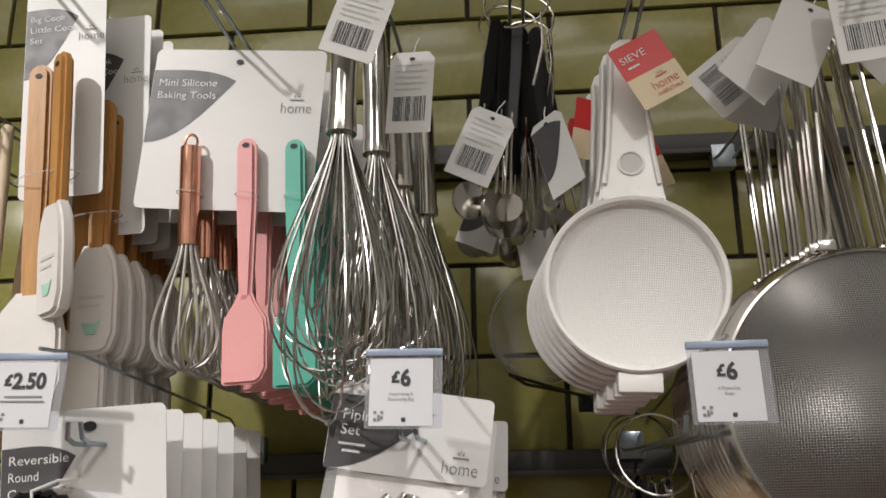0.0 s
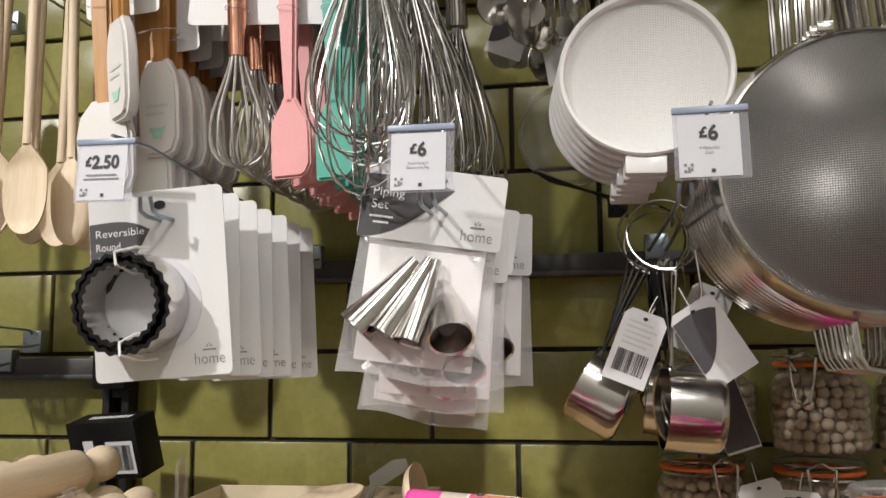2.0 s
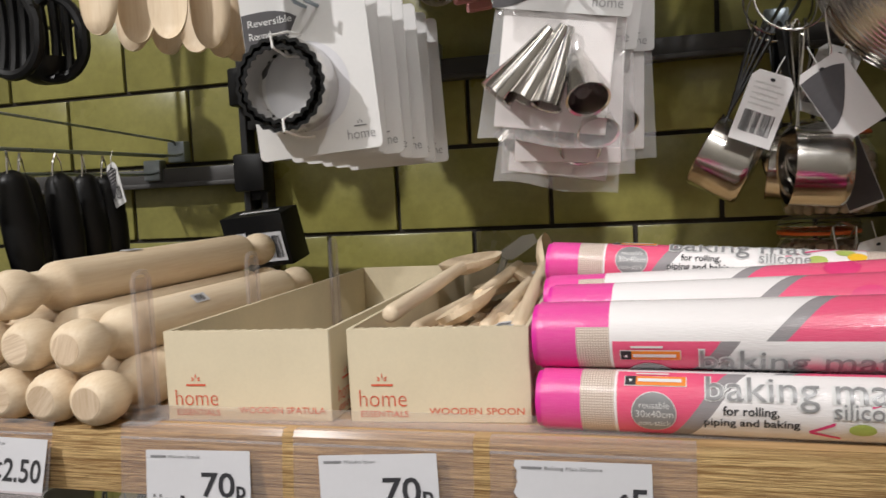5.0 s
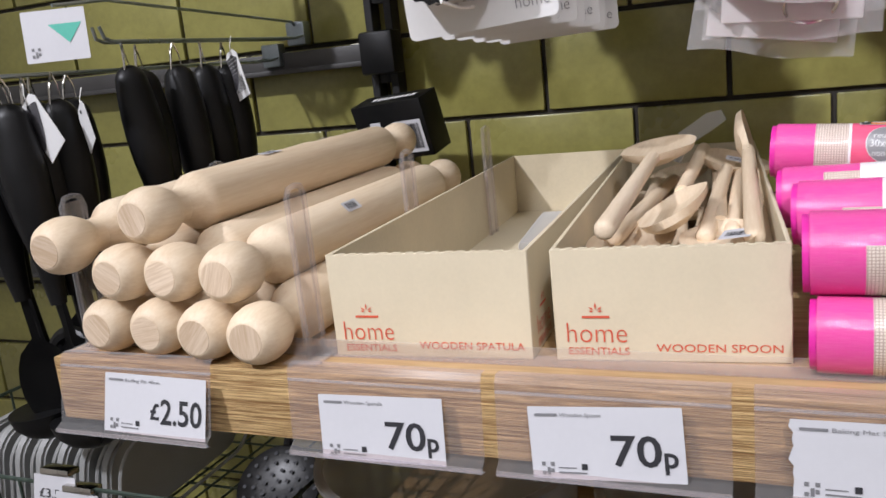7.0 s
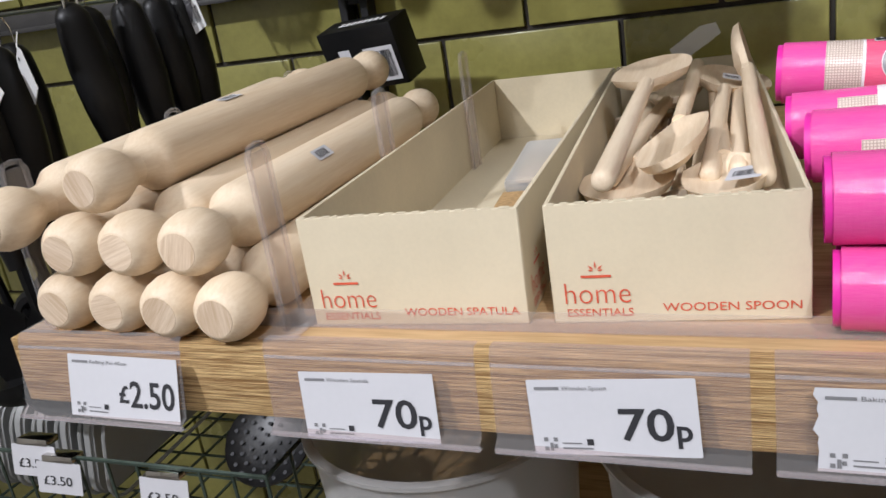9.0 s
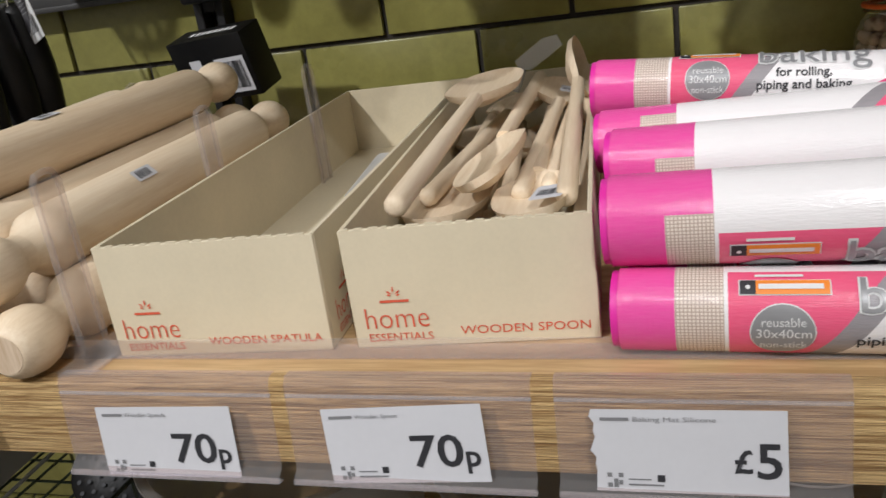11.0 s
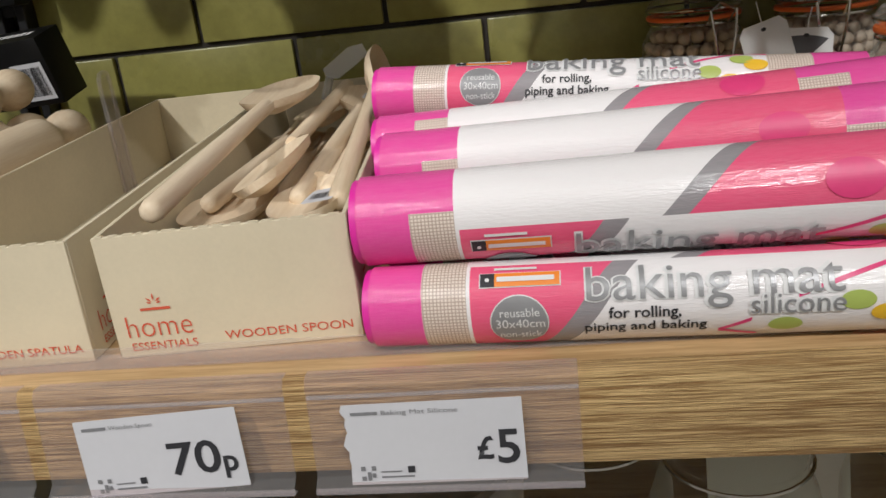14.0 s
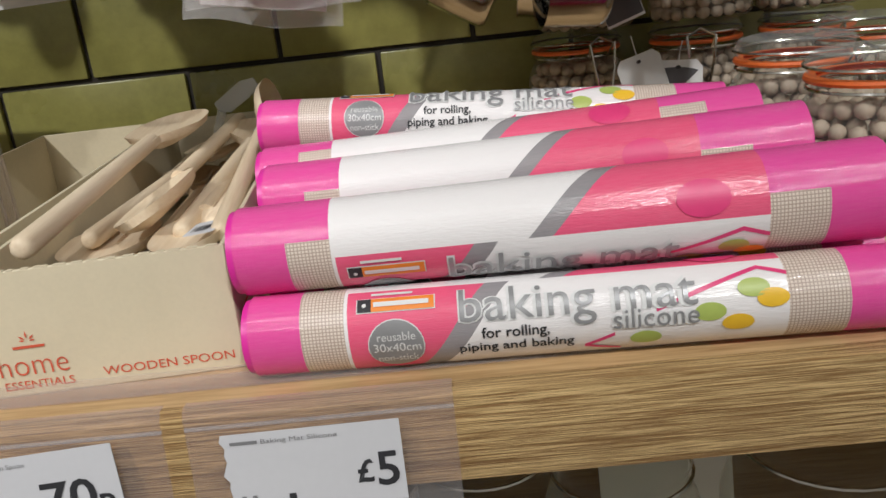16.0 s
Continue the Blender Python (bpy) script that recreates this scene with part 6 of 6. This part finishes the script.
def basket(m, w2, d, h):
    t = thing("wire_basket", m, "dark green coated wire basket hung on the wall", "wire basket")
    r = 0.0016
    for z in (0.0, h * 0.5, h):
        bm = bmesh.new()
        tube(bm, [(-w2 / 2, 0, z), (w2 / 2, 0, z), (w2 / 2, -d, z), (-w2 / 2, -d, z)], r * (1.4 if z == h else 1), 6, True)
        part("hoop", bm, BASKETWIRE, t)
    n = 16
    for k in range(n + 1):
        x = -w2 / 2 + w2 * k / n
        part("wire", tube(bmesh.new(), [(x, 0, h), (x, 0, 0), (x, -d, 0), (x, -d, h)], r, 5), BASKETWIRE, t)
    for k in range(1, 12):
        y = -d * k / 12
        part("wire", tube(bmesh.new(), [(-w2 / 2, y, h), (-w2 / 2, y, 0), (w2 / 2, y, 0), (w2 / 2, y, h)], r, 5), BASKETWIRE, t)
    return t


BASKETWIRE = surface("dark_green_wire", (0.06, 0.085, 0.068), 0.4, 0.4, 0.2, 60, bump=0.05)
basket(pose(-0.66, -0.04, 0.70), 0.50, 0.42, 0.115)
TRAYGREY = surface("grey_tray_plastic", (0.36, 0.365, 0.36), 0.45, 0, 0.06, 20, bump=0.05)
for k in range(7):
    pl = thing("grey_cutlery_tray", pose(-0.865 + 0.030 * k, -0.27, 0.704, 0, 12, 4), "pale grey plastic tray standing in the wire basket", "plastic tray", "standing grey trays")
    part("tray", slab(bmesh.new(), rounded(0.24, 0.112, 0.03, 0, 0.057), 0.012, pose(0, 0, 0, 0, 0, 90), 0.003), TRAYGREY, pl)
    edge = [(0.0125, q, z) for q, z in rounded(0.238, 0.110, 0.03, 0, 0.057)]
    part("rim", tube(bmesh.new(), edge, 0.0022, 6, True), TRAYGREY, pl, "rolled tray rim")
for x, y, z in ((-0.640, -0.452, 0.826), (-0.612, -0.456, 0.814), (-0.505, -0.454, 0.808)):
    o = thing("basket_ticket", pose(x, y - 0.012, z, -10, 4, 6), "white price ticket clipped to the wire basket", "price ticket", "basket prices")
    part("paper", slab(bmesh.new(), rounded(0.044, 0.028, 0.001, 0, -0.014), 0.0008), PAPER, o, smooth=False)
    print_on(o, "£3.50", 0.008, INK, -0.016, -0.020, -0.0007, 0.028, name="price")
    part("clip", boxed((0.030, 0.016, 0.006), (0, 0.007, 0.003), 0.001), STEEL, o)
sk = thing("skimmer", pose(-0.478, -0.36, 0.775, 40, 0, 10) @ Matrix.Scale(0.74, 4), "black perforated skimmer lying below the shelf", "skimmer")
bm = lathe(bmesh.new(), [(0.002, 0.0), (0.03, 0.002), (0.05, 0.008), (0.055, 0.012), (0.056, 0.010), (0.05, 0.006), (0.03, 0.0), (0.002, -0.002)], 32)
part("bowl", bm, BLACKMETAL, sk)
bm = bmesh.new()
for rr, n in ((0.012, 6), (0.024, 11), (0.036, 16), (0.047, 20)):
    for k in range(n):
        a = 2 * math.pi * k / n
        bm.faces.new([bm.verts.new((rr * math.cos(a) + 0.0028 * math.cos(q * 1.0472), rr * math.sin(a) + 0.0028 * math.sin(q * 1.0472), 0.0035 + (rr / 0.05) ** 2 * 0.006)) for q in range(6)])
part("perforation", bm, INK, sk, smooth=False)
part("handle", tube(bmesh.new(), [(0, 0.054, 0.011), (0, 0.10, 0.016), (0, 0.20, 0.012)], 0.006, 8), BLACK, sk)
part("hanger", tube(bmesh.new(), [(0, 0.20, 0.012), (0, 0.24, 0.04), (0, 0.25, 0.06)], 0.002, 6), BLACK, sk)


def storage_tub(m, r, h, label):
    t = thing("plastic_tub", m, label, "plastic tub", "tubs below the shelf")
    part("tub", lathe(bmesh.new(), [(0.002, 0.001), (r * 0.80, 0.001), (r * 0.86, 0.008), (r * 0.975, h - 0.008), (r * 0.96, h - 0.008), (r * 0.84, 0.010), (r * 0.78, 0.004), (0.002, 0.004)], 44, None, False), BOWLPLASTIC, t)
    part("rim", lathe(bmesh.new(), [(r * 0.958, h - 0.0075), (r * 0.98, h - 0.0075), (r * 1.03, h - 0.004), (r * 1.03, h - 0.001), (r * 1.0, h), (r * 0.96, h - 0.001), (r * 0.958, h - 0.0075)], 44, None, False), BOWLPLASTIC, t, "rolled plastic rim")
    return t


storage_tub(pose(-0.275, -0.42, 0.66), 0.098, 0.205, "frosted clear plastic mixing tub on the lower shelf")
storage_tub(pose(-0.065, -0.42, 0.66), 0.095, 0.200, "frosted clear plastic mixing tub on the lower shelf")


def plain_jar(m, r, h):
    t = thing("glass_jar", m, "empty clear glass jar with a clip lid on the lower shelf", "glass jar", "empty jars")
    part("jar", lathe(bmesh.new(), [(r * 0.6, 0.001), (r * 0.95, 0.003), (r, 0.012), (r, h * 0.72), (r * 0.9, h * 0.82), (r * 0.78, h * 0.88), (r * 0.78, h * 0.93)], 36, None, False), GLASS, t)
    part("lid", lathe(bmesh.new(), [(r * 0.80, h * 0.935), (r * 0.84, h * 0.95), (r * 0.84, h * 0.98), (r * 0.7, h), (0.002, h * 0.99)], 36, None, False), GLASS, t, "clear glass lid")
    wb = bmesh.new()
    tube(wb, [(r * 0.84 * math.cos(a), r * 0.84 * math.sin(a), h * 0.915) for a in [math.pi * 2 * k / 30 for k in range(30)]], 0.0012, 5, True)
    part("wire_band", wb, STEEL, t)
    return t


pj = plain_jar(pose(0.155, -0.43, 0.66), 0.052, 0.205)
copy_thing(pj, pose(0.07, -0.40, 0.66))
copy_thing(pj, pose(0.42, -0.40, 0.66))
plain_jar(pose(0.285, -0.43, 0.66), 0.066, 0.212)
cd = thing("white_card_sign", pose(0.205, -0.36, 0.662, -12, 0, 0), "white card sign leaning among the jars", "card sign")
part("card", boxed((0.10, 0.0012, 0.17), (0, 0, 0.085)), CARD, cd)


# ---------- the tiles, one by one ----------
bm = boxed((PITCH - 0.0055, 0.008, ROW - 0.0055), (0, 0, 0), 0.0016, 2)
for f in bm.faces:
    f.smooth = False
tile = part("tile", bm, TILE, wall_back)
tile.matrix_basis = pose(-1.5, 0.004, LINE - 4.5 * ROW)
for row in range(-9, 9):
    for k in range(-8, 9):
        o = tile.copy()
        scene.collection.objects.link(o)
        x = k * PITCH + (0.1 if row % 2 else 0.0)
        o.matrix_basis = pose(x, 0.004 + 0.0006 * math.sin(k * 12.7 + row * 5.1), LINE + (row + 0.5) * ROW, 0.25 * math.sin(k * 3.3 + row), 0, 0.2 * math.sin(row * 7.7 + k * 2.1))
bpy.data.objects.remove(tile)
